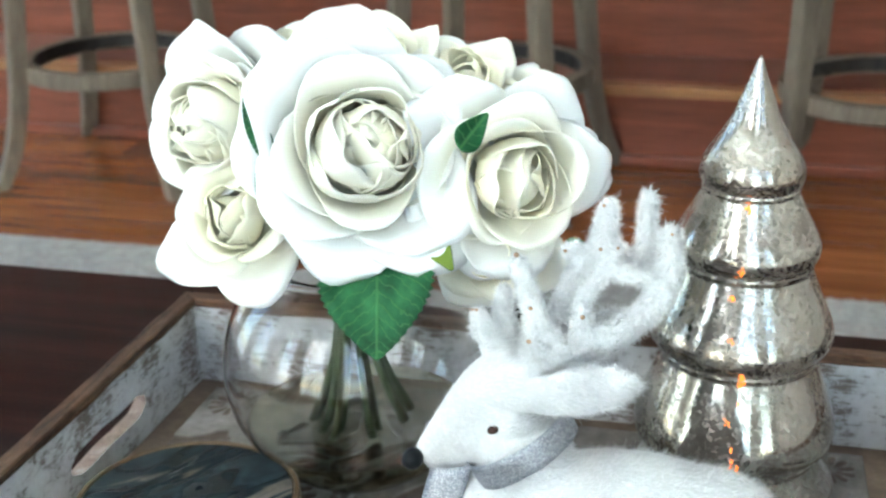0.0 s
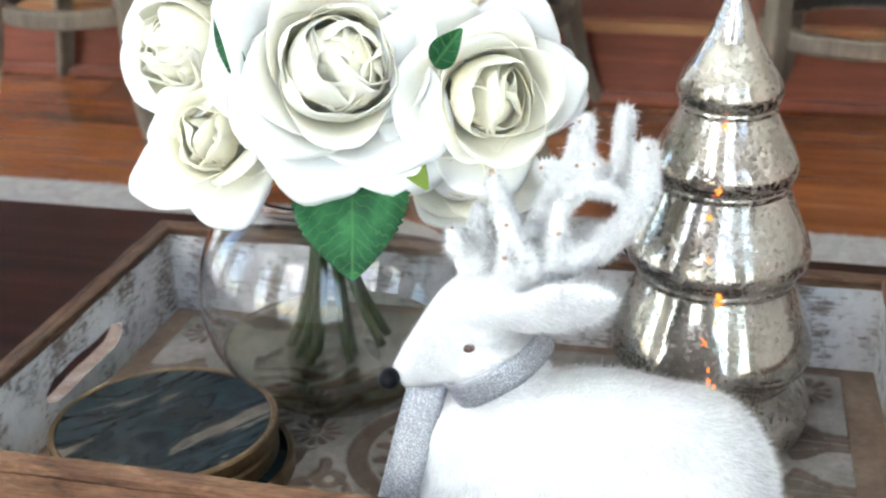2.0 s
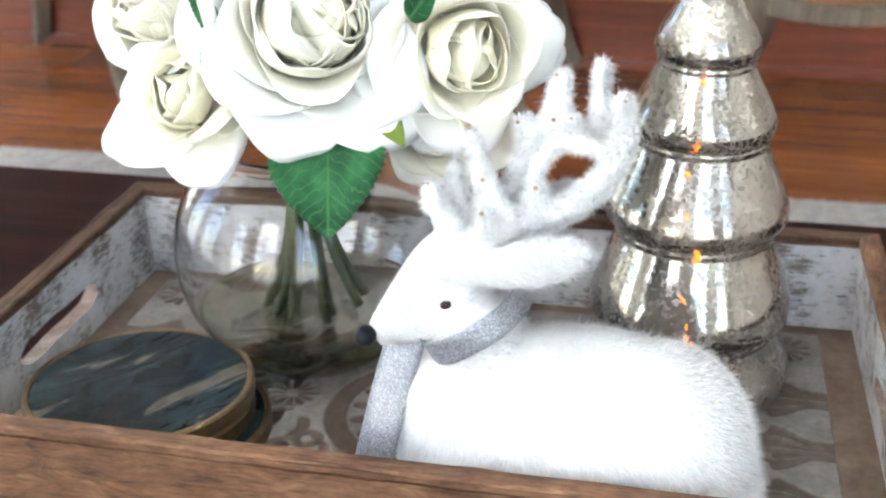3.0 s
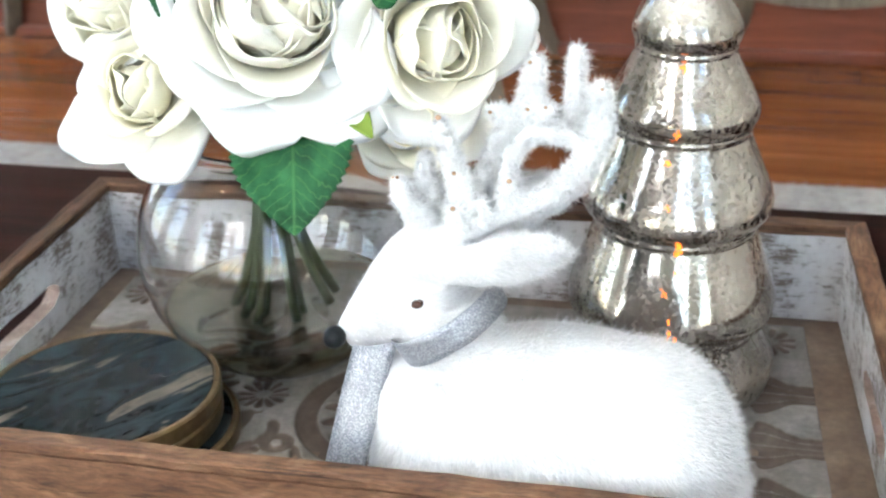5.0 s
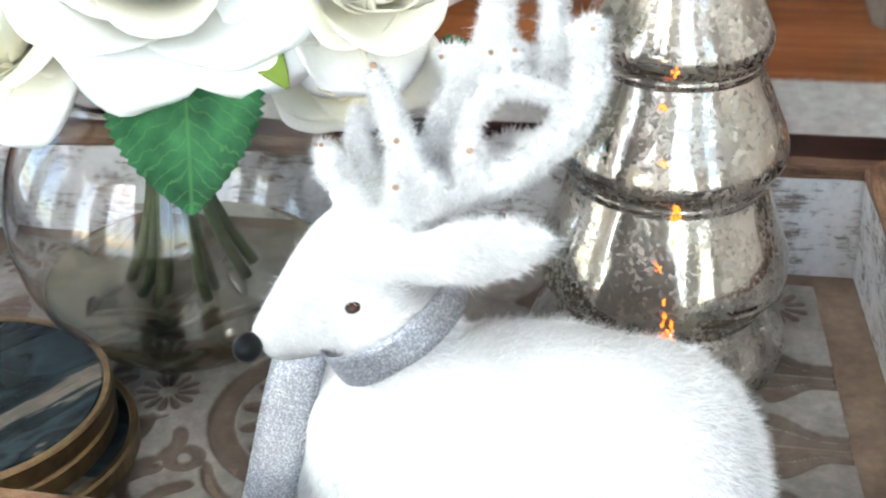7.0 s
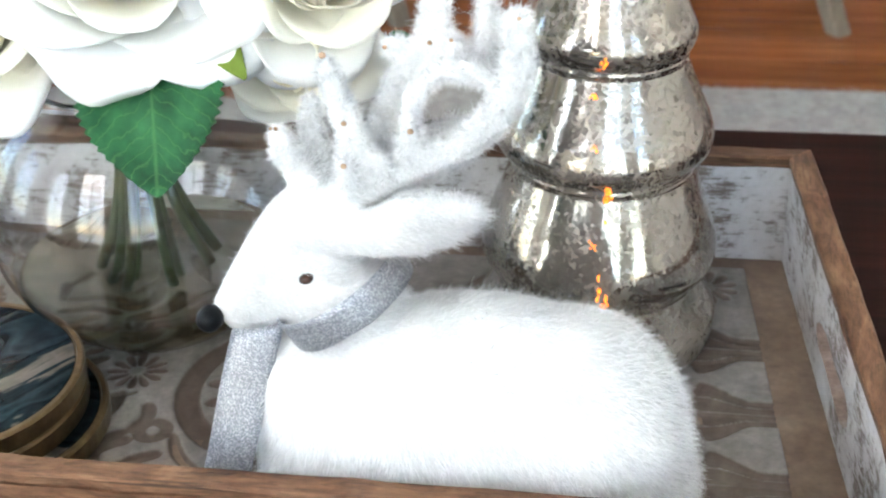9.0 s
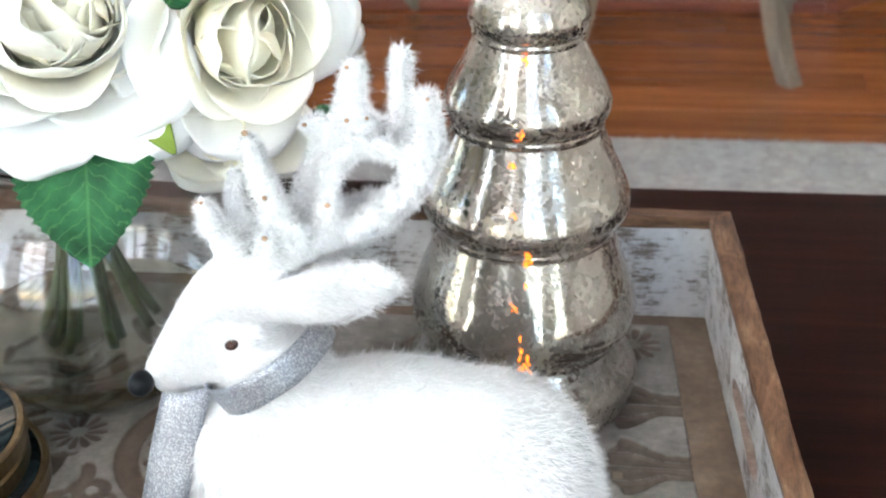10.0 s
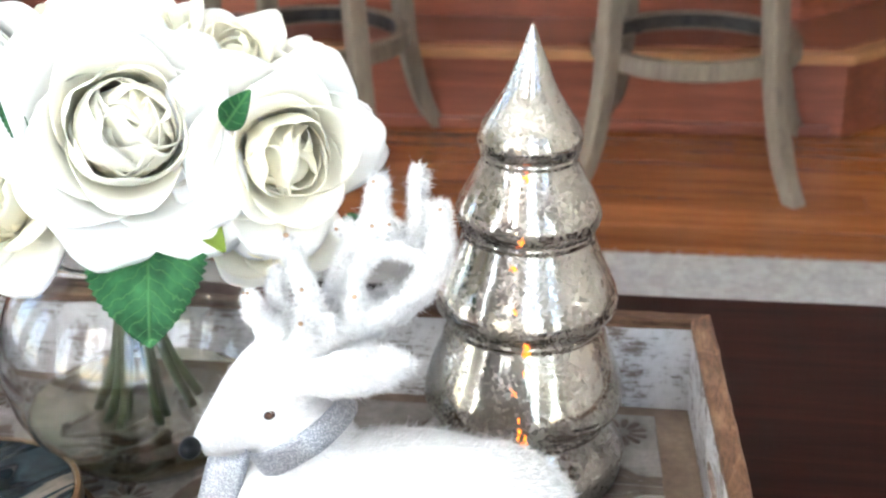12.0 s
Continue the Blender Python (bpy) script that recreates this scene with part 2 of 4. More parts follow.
def fur_material(name, through):
    """White hair; through: the share of light that passes a strand."""
    m, n, l, p = material(name)
    col = ramp(n, l, noise_at(n, l, mapped(n, l), 60, 4), [(0.3, (0.73, 0.725, 0.72)), (0.7, (0.86, 0.855, 0.85))])
    geo = n.new("ShaderNodeNewGeometry")
    strand = ramp(n, l, geo.outputs["Random Per Island"], [(0.0, (0.80, 0.80, 0.795)), (0.4, (0.96, 0.96, 0.96)), (1.0, (1.08, 1.08, 1.08))])
    col = mixed(n, l, 1.0, col, strand, "MULTIPLY")
    l.new(col, p.inputs["Base Color"])
    if through:
        thin, mx = n.new("ShaderNodeBsdfTranslucent"), n.new("ShaderNodeMixShader")
        mx.inputs["Fac"].default_value = through
        l.new(col, thin.inputs["Color"])
        l.new(p.outputs[0], mx.inputs[1])
        l.new(thin.outputs[0], mx.inputs[2])
        l.new(mx.outputs[0], n["Material Output"].inputs["Surface"])
    p.inputs["Roughness"].default_value = 0.9
    p.inputs["Specular IOR Level"].default_value = 0.15
    bump(n, l, p, noise_at(n, l, mapped(n, l, (0.3, 1, 1)), 500, 4), 0.5, 0.001)
    return m


M["fur"] = fur_material("white_fur_skin", 0.0)
M["strand"] = fur_material("white_fur_strands", 0.15)


def glitter():
    m, n, l, p = material("silver_glitter")
    vo = n.new("ShaderNodeTexVoronoi")
    vo.inputs["Scale"].default_value = 3000
    l.new(mapped(n, l), vo.inputs["Vector"])
    col = ramp(n, l, vo.outputs["Color"], [(0.0, (0.17, 0.18, 0.20)), (0.55, (0.28, 0.29, 0.32)), (0.85, (0.62, 0.63, 0.67))])
    l.new(col, p.inputs["Base Color"])
    p.inputs["Metallic"].default_value, p.inputs["Roughness"].default_value = 0.55, 0.4
    bump(n, l, p, vo.outputs["Color"], 0.9, 0.0005)
    return m


M["glitter"] = glitter()


def mercury():
    """Silvered glass whose lining has flaked into grey-brown specks and clear spots."""
    m, n, l, p = material("mercury_glass")
    v = mapped(n, l)
    speck = noise_at(n, l, v, 480, 6, 0.72, 0.5)
    cloud = noise_at(n, l, v, 38, 4, 0.6, 0.4)
    both = n.new("ShaderNodeMath")
    both.operation = "MULTIPLY_ADD"
    both.inputs[1].default_value = 0.55
    l.new(cloud, both.inputs[0])
    l.new(speck, both.inputs[2])
    worn = ramp(n, l, both.outputs[0], [(0.0, (0, 0, 0)), (0.75, (0, 0, 0)), (0.84, (1, 1, 1))])
    tone = ramp(n, l, cloud, [(0.3, (0.34, 0.31, 0.268)), (0.7, (0.56, 0.525, 0.47))])
    l.new(mixed(n, l, worn, tone, (0.33, 0.295, 0.25)), p.inputs["Base Color"])
    rough = ramp(n, l, worn, [(0.0, (0.09, 0.09, 0.09)), (1.0, (0.40, 0.40, 0.40))])
    l.new(rough, p.inputs["Roughness"])
    p.inputs["Metallic"].default_value = 0.9
    p.inputs["Coat Weight"].default_value = 0.6
    p.inputs["Coat Roughness"].default_value = 0.03
    bump(n, l, p, cloud, 0.04, 0.003)
    return m


M["mercury"] = mercury()


def clear(name, color, ior):
    m, n, l, p = material(name)
    p.inputs["Base Color"].default_value = (*color, 1)
    p.inputs["Transmission Weight"].default_value, p.inputs["IOR"].default_value = 1.0, ior
    p.inputs["Roughness"].default_value = 0.0
    return m


M["glass"] = clear("clear_glass", (0.995, 0.998, 0.995), 1.45)
M["water"] = clear("clear_water_surface", (1.0, 1.0, 0.95), 1.33)
M["water_body"] = clear("yellowed_water", (1.0, 1.0, 0.72), 1.02)


def agate():
    m, n, l, p = material("banded_dark_stone")
    v = mapped(n, l, (1, 1, 1), (0, 0, radians(38)))
    wide = noise_at(n, l, mapped(n, l, (9, 26, 10)), 1.5, 4, 0.5, 0.8)
    tone_level = noise_at(n, l, v, 45, 6, 0.65, 1.0)
    col = ramp(n, l, wide, [(0.34, (0.003, 0.006, 0.008)), (0.44, (0.022, 0.034, 0.040)), (0.50, (0.004, 0.008, 0.010)), (0.575, (0.012, 0.020, 0.024)), (0.60, (0.13, 0.11, 0.088)), (0.66, (0.09, 0.08, 0.07)), (0.70, (0.006, 0.010, 0.012))])
    dark = ramp(n, l, tone_level, [(0.35, (0.5, 0.5, 0.5)), (0.65, (1.1, 1.1, 1.1))])
    l.new(mixed(n, l, 1.0, col, dark, "MULTIPLY"), p.inputs["Base Color"])
    p.inputs["Roughness"].default_value = 0.16
    p.inputs["Specular IOR Level"].default_value = 0.07
    return m


M["agate"] = agate()


def glow(name, color, strength):
    m, n, l, p = material(name)
    p.inputs["Base Color"].default_value = (*color, 1)
    p.inputs["Emission Color"].default_value = (*color, 1)
    p.inputs["Emission Strength"].default_value = strength
    return m


# emission for shards on the glass tree; no lamp stands inside it
M["shard_glow"] = glow("amber_shard_glow", (1.0, 0.20, 0.012), 0.36)


# ---- building helpers ----
def empty(name, m, label="", category="", group=""):
    ob = new(name)
    ob.matrix_world = m
    ob.empty_display_size = 0.01
    return tagged(ob, label, category, group)


def part(name, bm, mat, parent=None, label="", smooth=False):
    me = bpy.data.meshes.new(name)
    bm.to_mesh(me)
    bm.free()
    for one in mat if isinstance(mat, (list, tuple)) else [mat]:
        me.materials.append(one)
    if smooth:
        me.polygons.foreach_set("use_smooth", [True] * len(me.polygons))
    ob = new(name, me)
    if parent:
        ob.parent = parent
    return tagged(ob, label)


def box_bm(x0, x1, y0, y1, z0, z1, bev=0.0, seg=2):
    bm = bmesh.new()
    bmesh.ops.create_cube(bm, size=1.0)
    bmesh.ops.scale(bm, vec=(x1 - x0, y1 - y0, z1 - z0), verts=bm.verts)
    bmesh.ops.translate(bm, vec=((x0 + x1) / 2, (y0 + y1) / 2, (z0 + z1) / 2), verts=bm.verts)
    if bev:
        bmesh.ops.bevel(bm, geom=bm.edges[:], offset=bev, segments=seg, affect="EDGES", profile=0.6)
    return bm


def prism_bm(outline, z0, z1, bev=0.0):
    bm = bmesh.new()
    f = bm.faces.new([bm.verts.new((x, y, z0)) for x, y in outline])
    up = bmesh.ops.extrude_face_region(bm, geom=[f])
    bmesh.ops.translate(bm, vec=(0, 0, z1 - z0), verts=[v for v in up["geom"] if isinstance(v, bmesh.types.BMVert)])
    bmesh.ops.recalc_face_normals(bm, faces=bm.faces[:])
    if bev:
        bmesh.ops.bevel(bm, geom=bm.edges[:], offset=bev, segments=2, affect="EDGES")
    return bm


def lathe_bm(profile, seg=64):
    """A turned form; a profile point at radius 0 becomes a pole."""
    bm = bmesh.new()
    rings = []
    for r, z in profile:
        if r < 1e-6:
            rings.append([bm.verts.new((0, 0, z))])
        else:
            rings.append([bm.verts.new((r * math.cos(2 * math.pi * k / seg), r * math.sin(2 * math.pi * k / seg), z)) for k in range(seg)])
    for a, b in zip(rings, rings[1:]):
        for k in range(seg):
            j = (k + 1) % seg
            if len(a) == 1 and len(b) > 1:
                bm.faces.new((a[0], b[k], b[j]))
            elif len(b) == 1 and len(a) > 1:
                bm.faces.new((a[k], b[0], a[j]))
            elif len(a) > 1:
                bm.faces.new((a[k], b[k], b[j], a[j]))
    bmesh.ops.recalc_face_normals(bm, faces=bm.faces[:])
    return bm


def spline(points, n):
    """A smooth curve through the points: n+1 places along it."""
    pts = [Vector(p) for p in points]
    pts = [2 * pts[0] - pts[1]] + pts + [2 * pts[-1] - pts[-2]]
    out, spans = [], len(pts) - 3
    for i in range(n + 1):
        s = min(i / n * spans, spans - 1e-6)
        k, t = int(s), s - int(s)
        a, b, c, d = pts[k:k + 4]
        out.append(0.5 * ((2 * b) + (c - a) * t + (2 * a - 5 * b + 4 * c - d) * t * t + (3 * b - a - 3 * c + d) * t ** 3))
    return out


def tube_into(bm, points, radii, n=16, seg=10, mat=0, squash=1.0):
    path = spline(points, n)
    rr = np.interp(np.linspace(0, 1, n + 1), np.linspace(0, 1, len(radii)), radii)
    up = Vector((0.03, 1, 0.02))
    rings = []
    for i, p in enumerate(path):
        d = (path[min(i + 1, n)] - path[max(i - 1, 0)]).normalized()
        side = d.cross(up).normalized()
        top = side.cross(d)
        rings.append([bm.verts.new(p + float(rr[i]) * (math.cos(a) * side + squash * math.sin(a) * top)) for a in (2 * math.pi * k / seg for k in range(seg))])
    faces = []
    for a, b in zip(rings, rings[1:]):
        for k in range(seg):
            j = (k + 1) % seg
            faces.append(bm.faces.new((a[k], a[j], b[j], b[k])))
    faces.append(bm.faces.new(rings[0][::-1]))
    faces.append(bm.faces.new(rings[-1]))
    for f in faces:
        f.material_index = mat
        f.smooth = True
    return faces


def ball_into(bm, c, r, turn=None, mat=0, u=20, v=14):
    m = Matrix.Translation(c) @ (turn or Matrix()) @ Matrix.Diagonal((*r, 1))
    made = bmesh.ops.create_uvsphere(bm, u_segments=u, v_segments=v, radius=1.0, matrix=m)
    for f in {f for w in made["verts"] for f in w.link_faces}:
        f.material_index = mat
        f.smooth = True


# ---- room ----
def setting(name, bm, mat, label):
    return tagged(part(name, bm, mat), label, name.split("_")[0], kind="structure")


XW, XE, YS, YN, ZC = -3.2, 3.4, -2.0, 3.6, 2.6
setting("ground", box_bm(-40, 40, -40, 40, -0.5, -0.06), M["wall"], "pale ground outside the house")
floor = setting("floor", box_bm(XW, XE, YS, YN, -0.06, -0.004), M["oak"], "glossy orange-brown hardwood floor of narrow boards")
setting("ceiling", box_bm(XW - 0.15, XE + 0.15, YS - 0.15, YN + 0.15, ZC, ZC + 0.12), M["ceiling"], "plain white painted ceiling")
setting("wall_north", box_bm(XW, XE, YN, YN + 0.15, -0.06, ZC), M["wall"], "plain pale plaster wall")
setting("wall_east", box_bm(XE, XE + 0.15, YS, YN, -0.06, ZC), M["wall"], "plain pale plaster wall")


def wall_with_windows(name, length, wins, m, power):
    """A wall along its own x, pierced by tall windows, each with a painted frame, bars and daylight in the opening."""
    bm = bmesh.new()
    cuts = [0.0]
    for c, w in wins:
        cuts += [c - w / 2, c + w / 2]
    cuts.append(length)
    z0, z1 = 0.25, 2.35
    for i in range(len(cuts) - 1):
        spans = [(-0.06, ZC)] if i % 2 == 0 else [(-0.06, z0), (z1, ZC)]
        for a, b in spans:
            one = box_bm(cuts[i], cuts[i + 1], -0.15, 0, a, b)
            me = bpy.data.meshes.new("span")
            one.to_mesh(me)
            one.free()
            bm.from_mesh(me)
            bpy.data.meshes.remove(me)
    wall = setting(name, bm, M["wall"], "pale plaster wall with tall daylight windows")
    wall.matrix_world = m
    for k, (c, w) in enumerate(wins):
        win = tagged(new(name.replace("wall", "window") + "_" + str(k + 1)), "tall white-painted window with glazing bars", "window", kind="structure")
        win.matrix_world = m
        for n, x0, x1, a, b in (("jamb", c - w / 2, c - w / 2 + 0.05, z0, z1), ("jamb", c + w / 2 - 0.05, c + w / 2, z0, z1),
                                ("head", c - w / 2 + 0.05, c + w / 2 - 0.05, z1 - 0.06, z1), ("window_sill", c - w / 2 + 0.05, c + w / 2 - 0.05, z0, z0 + 0.05)):
            part(n, box_bm(x0, x1, -0.1, -0.02, a, b, 0.004), M["frame"], win)
        part("mullion", box_bm(c - 0.025, c + 0.025, -0.08, -0.035, z0 + 0.05, z1 - 0.06, 0.004), M["frame"], win)
        for zz in (0.78, 1.3, 1.82):
            for side in (-1, 1):
                a, b = sorted((c + side * 0.025, c + side * (w / 2 - 0.05)))
                part("glazing_bar", box_bm(a, b, -0.075, -0.04, zz - 0.012, zz + 0.012, 0.003), M["frame"], win)
        window_light(m @ pose(c, -0.11, (z0 + z1) / 2, 90, 0, 0) @ pose(0, 0, 0, 180, 0, 0), w - 0.1, z1 - z0 - 0.1, power)


wall_with_windows("wall_south", XE - XW, [(1.15, 0.85), (2.5, 0.85), (3.9, 0.85), (5.3, 0.85)], pose(XW, YS, 0), 330)
wall_with_windows("wall_west", YN - YS, [(1.6, 0.9), (3.1, 0.9), (4.5, 0.9)], pose(XW, YN, 0, 0, 0, -90), 230)

# raised cherry-wood step with an oak nosing, and the panelled front behind it
STEP_Z = 0.152
step = setting("step", prism_bm([(-2.6, 2.0), (0.49, 2.0), (1.29, 2.8), (1.29, 3.58), (-2.6, 3.58)], -0.003, STEP_Z - 0.018), M["cherry"], "reddish cherry-wood riser of a raised step")
setting("nosing_trim", prism_bm([(-2.6, 1.976), (0.50, 1.976), (1.31, 2.786), (1.31, 3.58), (-2.6, 3.58)], STEP_Z - 0.018, STEP_Z, 0.004), [M["nosing"]], "honey oak nosing edge of the raised step")
setting("tread", prism_bm([(-2.6, 2.014), (0.484, 2.014), (1.27, 2.8), (1.27, 3.57), (-2.6, 3.57)], STEP_Z, STEP_Z + 0.003), M["cherry"], "dark reddish tread of the raised step")
setting("bar_front", prism_bm([(-2.6, 2.2), (0.42, 2.2), (1.05, 2.83), (1.05, 3.55), (-2.6, 3.55)], STEP_Z + 0.003, 1.05), M["cherry"], "reddish cherry-wood panelled front above the step")
setting("trim_rail", prism_bm([(-2.6, 2.188), (0.425, 2.188), (0.9, 2.663), (0.9, 2.69), (0.42, 2.2), (-2.6, 2.2)], 0.285, 0.30, 0.003), M["cherry"], "thin reddish moulding across the panelled front")
setting("trim_base", box_bm(-2.55, 0.47, 1.985, 2.0, 0.0, 0.02, 0.004), M["cherry"], "thin reddish moulding along the foot of the step")

# rug
def rug():
    rnd = random.Random(4)
    bm = box_bm(-2.0, 1.9, -1.9, 1.425, 0.0, 0.009, 0.003)
    for k in range(2600):
        x, y = rnd.uniform(-1.7, 1.1), 1.42 + rnd.uniform(-0.004, 0.004)
        a, h = rnd.uniform(-0.5, 0.5), rnd.uniform(0.008, 0.02)
        p = [bm.verts.new(q) for q in ((x - 0.0012, y, 0.002), (x + 0.0012, y, 0.002), (x + a * h, y + h, rnd.uniform(0.002, 0.01)))]
        bm.faces.new(p)
    return tagged(part("rug", bm, M["rug"]), "pale grey wool rug with a fuzzy edge on the floor", "rug")


rug()


# ---- coffee table ----
TOP = 0.45


def coffee_table():
    t = empty("coffee_table", pose(-0.1, -0.16, 0), "dark mahogany coffee table standing on the rug", "table")
    part("tabletop", box_bm(-0.72, 0.72, -0.5, 0.505, TOP - 0.032, TOP, 0.006, 3), M["table"], t)
    part("apron", box_bm(-0.66, 0.66, -0.44, 0.445, TOP - 0.11, TOP - 0.033, 0.003), M["table"], t)
    for sx in (-1, 1):
        for sy in (-1, 1):
            part("leg", box_bm(sx * 0.62 - 0.032, sx * 0.62 + 0.032, sy * 0.4 - 0.032, sy * 0.4 + 0.032, 0.009, TOP - 0.111, 0.005), M["table"], t)


coffee_table()


# ---- bar stools ----
def bar_stool():
    s = empty("bar_stool", pose(0.228, 1.842, 0, 0, 0, -4), "weathered grey-brown wooden bar stool with a hoop footrest", "stool", "bar stools in a row")
    for k in range(4):
        a = radians(45 + 90 * k)
        bm = bmesh.new()
        pts = [(0.245, 0.0), (0.215, 0.06), (0.19, 0.16), (0.178, 0.28), (0.168, 0.42), (0.155, 0.6)]
        path = spline([(r * math.cos(a), r * math.sin(a), z) for r, z in pts], 16)
        rings = []
        for i, p in enumerate(path):
            h = 0.0145 + 0.003 * i / 16
            out, side = Vector((math.cos(a), math.sin(a), 0)), Vector((-math.sin(a), math.cos(a), 0))
            rings.append([bm.verts.new(p + h * (u * out + w * side)) for u, w in ((-1, -0.8), (-0.8, -1), (0.8, -1), (1, -0.8), (1, 0.8), (0.8, 1), (-0.8, 1), (-1, 0.8))])
        for p, q in zip(rings, rings[1:]):
            for j in range(8):
                bm.faces.new((p[j], p[(j + 1) % 8], q[(j + 1) % 8], q[j]))
        bm.faces.new(rings[0][::-1])
        bm.faces.new(rings[-1])
        part("leg", bm, M["stool"], s)
        bolt = lathe_bm([(0, 0.0), (0.013, 0.0), (0.013, 0.003), (0, 0.004)], 14)
        bmesh.ops.transform(bolt, matrix=pose(0.150 * math.cos(a), 0.150 * math.sin(a), 0.205) @ Matrix.Rotation(a, 4, "Z") @ Matrix.Rotation(radians(-90), 4, "Y"), verts=bolt.verts)
        part("bolt", bolt, M["iron"], s, "dark iron bolt")
    hoop = [(0.152, 0.190), (0.17, 0.190), (0.172, 0.193), (0.172, 0.217), (0.17, 0.220), (0.152, 0.220), (0.15, 0.217), (0.15, 0.193), (0.152, 0.190)]
    part("footrest_hoop", lathe_bm(hoop, 56), M["stool"], s)
    part("footrest_band", lathe_bm([(0.1475, 0.196), (0.1495, 0.196), (0.1495, 0.2185), (0.1475, 0.2185), (0.1475, 0.196)], 56), M["iron"], s, "dark iron band lining the hoop")
    part("seat", lathe_bm([(0, 0.6), (0.19, 0.6), (0.2, 0.61), (0.2, 0.65), (0.185, 0.665), (0, 0.66)], 48), M["stool"], s)
    return s


first_stool = bar_stool()
copy_thing(first_stool, pose(-0.425, 1.845, 0, 0, 0, -6))
copy_thing(first_stool, pose(-1.15, 1.83, 0, 0, 0, 2))
copy_thing(first_stool, pose(0.86, 2.02, 0, 0, 0, 20))


# ---- tray ----
FL, RIM = 0.473, 0.522
TC = [(-0.181, -0.0805), (0.2450, -0.0805), (0.2215, 0.170), (-0.181, 0.170)]   # outer corners of the rim
TH = 0.0085


def tray():
    t = empty("serving_tray", pose(0, 0, 0), "rectangular wooden tray with worn white paint and carved floor", "tray")
    inn = [(TC[0][0] + TH, TC[0][1] + TH), (TC[1][0] - TH, TC[1][1] + TH), (TC[2][0] - TH, TC[2][1] - TH), (TC[3][0] + TH, TC[3][1] - TH)]

    def side(name, a, b, c, d, hole=None):
        """A board between the outer edge a-b and the inner edge d-c, its inner face painted, with an oval grip cut through where there is one."""
        bm = bmesh.new()
        a, b, c, d = (Vector((*p, 0)) for p in (a, b, c, d))
        z0, z1 = TOP + 0.002, RIM - 0.0040
        cell = []
        nx, nz = 60, 10
        for face, (p, q) in enumerate(((a, b), (d, c))):
            grid = []
            for i in range(nx + 1):
                grid.append([bm.verts.new(Vector((*(p.lerp(q, i / nx)).xy, z0 + (z1 - z0) * j / nz))) for j in range(nz + 1)])
            cell.append(grid)
        def gone(i, j):
            if not hole:
                return False
            s0, s1, j0, j1 = hole
            mid = (i + 0.5) / nx
            return s0 < mid < s1 and j0 <= j < j1
        for face, grid in enumerate(cell):
            for i in range(nx):
                for j in range(nz):
                    if not gone(i, j):
                        q = (grid[i][j], grid[i + 1][j], grid[i + 1][j + 1], grid[i][j + 1])
                        f = bm.faces.new(q if face == 0 else q[::-1])
                        f.material_index = face
        o, n = cell
        for i in range(nx):
            bm.faces.new((o[i][nz], o[i + 1][nz], n[i + 1][nz], n[i][nz]))
            bm.faces.new((o[i + 1][0], o[i][0], n[i][0], n[i + 1][0]))
        for j in range(nz):
            bm.faces.new((o[0][j], o[0][j + 1], n[0][j + 1], n[0][j]))
            bm.faces.new((o[nx][j + 1], o[nx][j], n[nx][j], n[nx][j + 1]))
        if hole:
            for i in range(nx):
                for j in range(nz):
                    if gone(i, j):
                        for (i2, j2), (u, w) in (((i - 1, j), ((i, j), (i, j + 1))), ((i + 1, j), ((i + 1, j), (i + 1, j + 1))), ((i, j - 1), ((i, j), (i + 1, j))), ((i, j + 1), ((i, j + 1), (i + 1, j + 1)))):
                            if not gone(i2, j2):
                                bm.faces.new((o[u[0]][u[1]], o[w[0]][w[1]], n[w[0]][w[1]], n[u[0]][u[1]])).material_index = 2
            # round the grip's ends
            s0, s1, j0, j1 = hole
            zc, hh = z0 + (z1 - z0) * (j0 + j1) / 2 / nz, (z1 - z0) * (j1 - j0) / 2 / nz
            for (p, q), grid in zip(((a, b), (d, c)), cell):
                length = (q - p).length
                for i in range(nx + 1):
                    s = i / nx
                    end = min(s - s0, s1 - s) * length
                    if -0.004 < end < hh * 1.3:
                        k = math.sqrt(max(0.12, 1 - (1 - max(end, 0) / (hh * 1.3)) ** 2))
                        for j in (j0, j1):
                            grid[i][j].co.z = zc + (grid[i][j].co.z - zc) * k
        bmesh.ops.recalc_face_normals(bm, faces=bm.faces[:])
        for v in bm.verts:
            v.co += Vector([0.0005 * (2 * noise.noise(v.co * 45 + Vector((k, 0, 0)))) for k in (0, 7, 13)])
        rims = [e for e in bm.edges if all(abs(v.co.z - RIM + 0.0040) < 0.002 for v in e.verts) and len({f.material_index for f in e.link_faces} | {2 if f.normal.z > 0.7 else 3 for f in e.link_faces}) > 1]
        bmesh.ops.bevel(bm, geom=rims, offset=0.0013, segments=2, affect="EDGES")
        return part(name, bm, [M["rim"] if name in ("side_front", "side_back") else M["rim_side"], M["white"], M["worn_edge"]], t)

    side("side_front", TC[0], TC[1], inn[1], inn[0])
    side("side_right", TC[1], TC[2], inn[2], inn[1], (0.37, 0.63, 5, 7))
    side("side_back", TC[2], TC[3], inn[3], inn[2])
    side("side_left", TC[3], TC[0], inn[0], inn[3], (0.29, 0.61, 5, 7))
    ov = 0.0007
    oc = [(TC[0][0] - ov, TC[0][1] - ov), (TC[1][0] + ov, TC[1][1] - ov), (TC[2][0] + ov, TC[2][1] + ov), (TC[3][0] - ov, TC[3][1] + ov)]
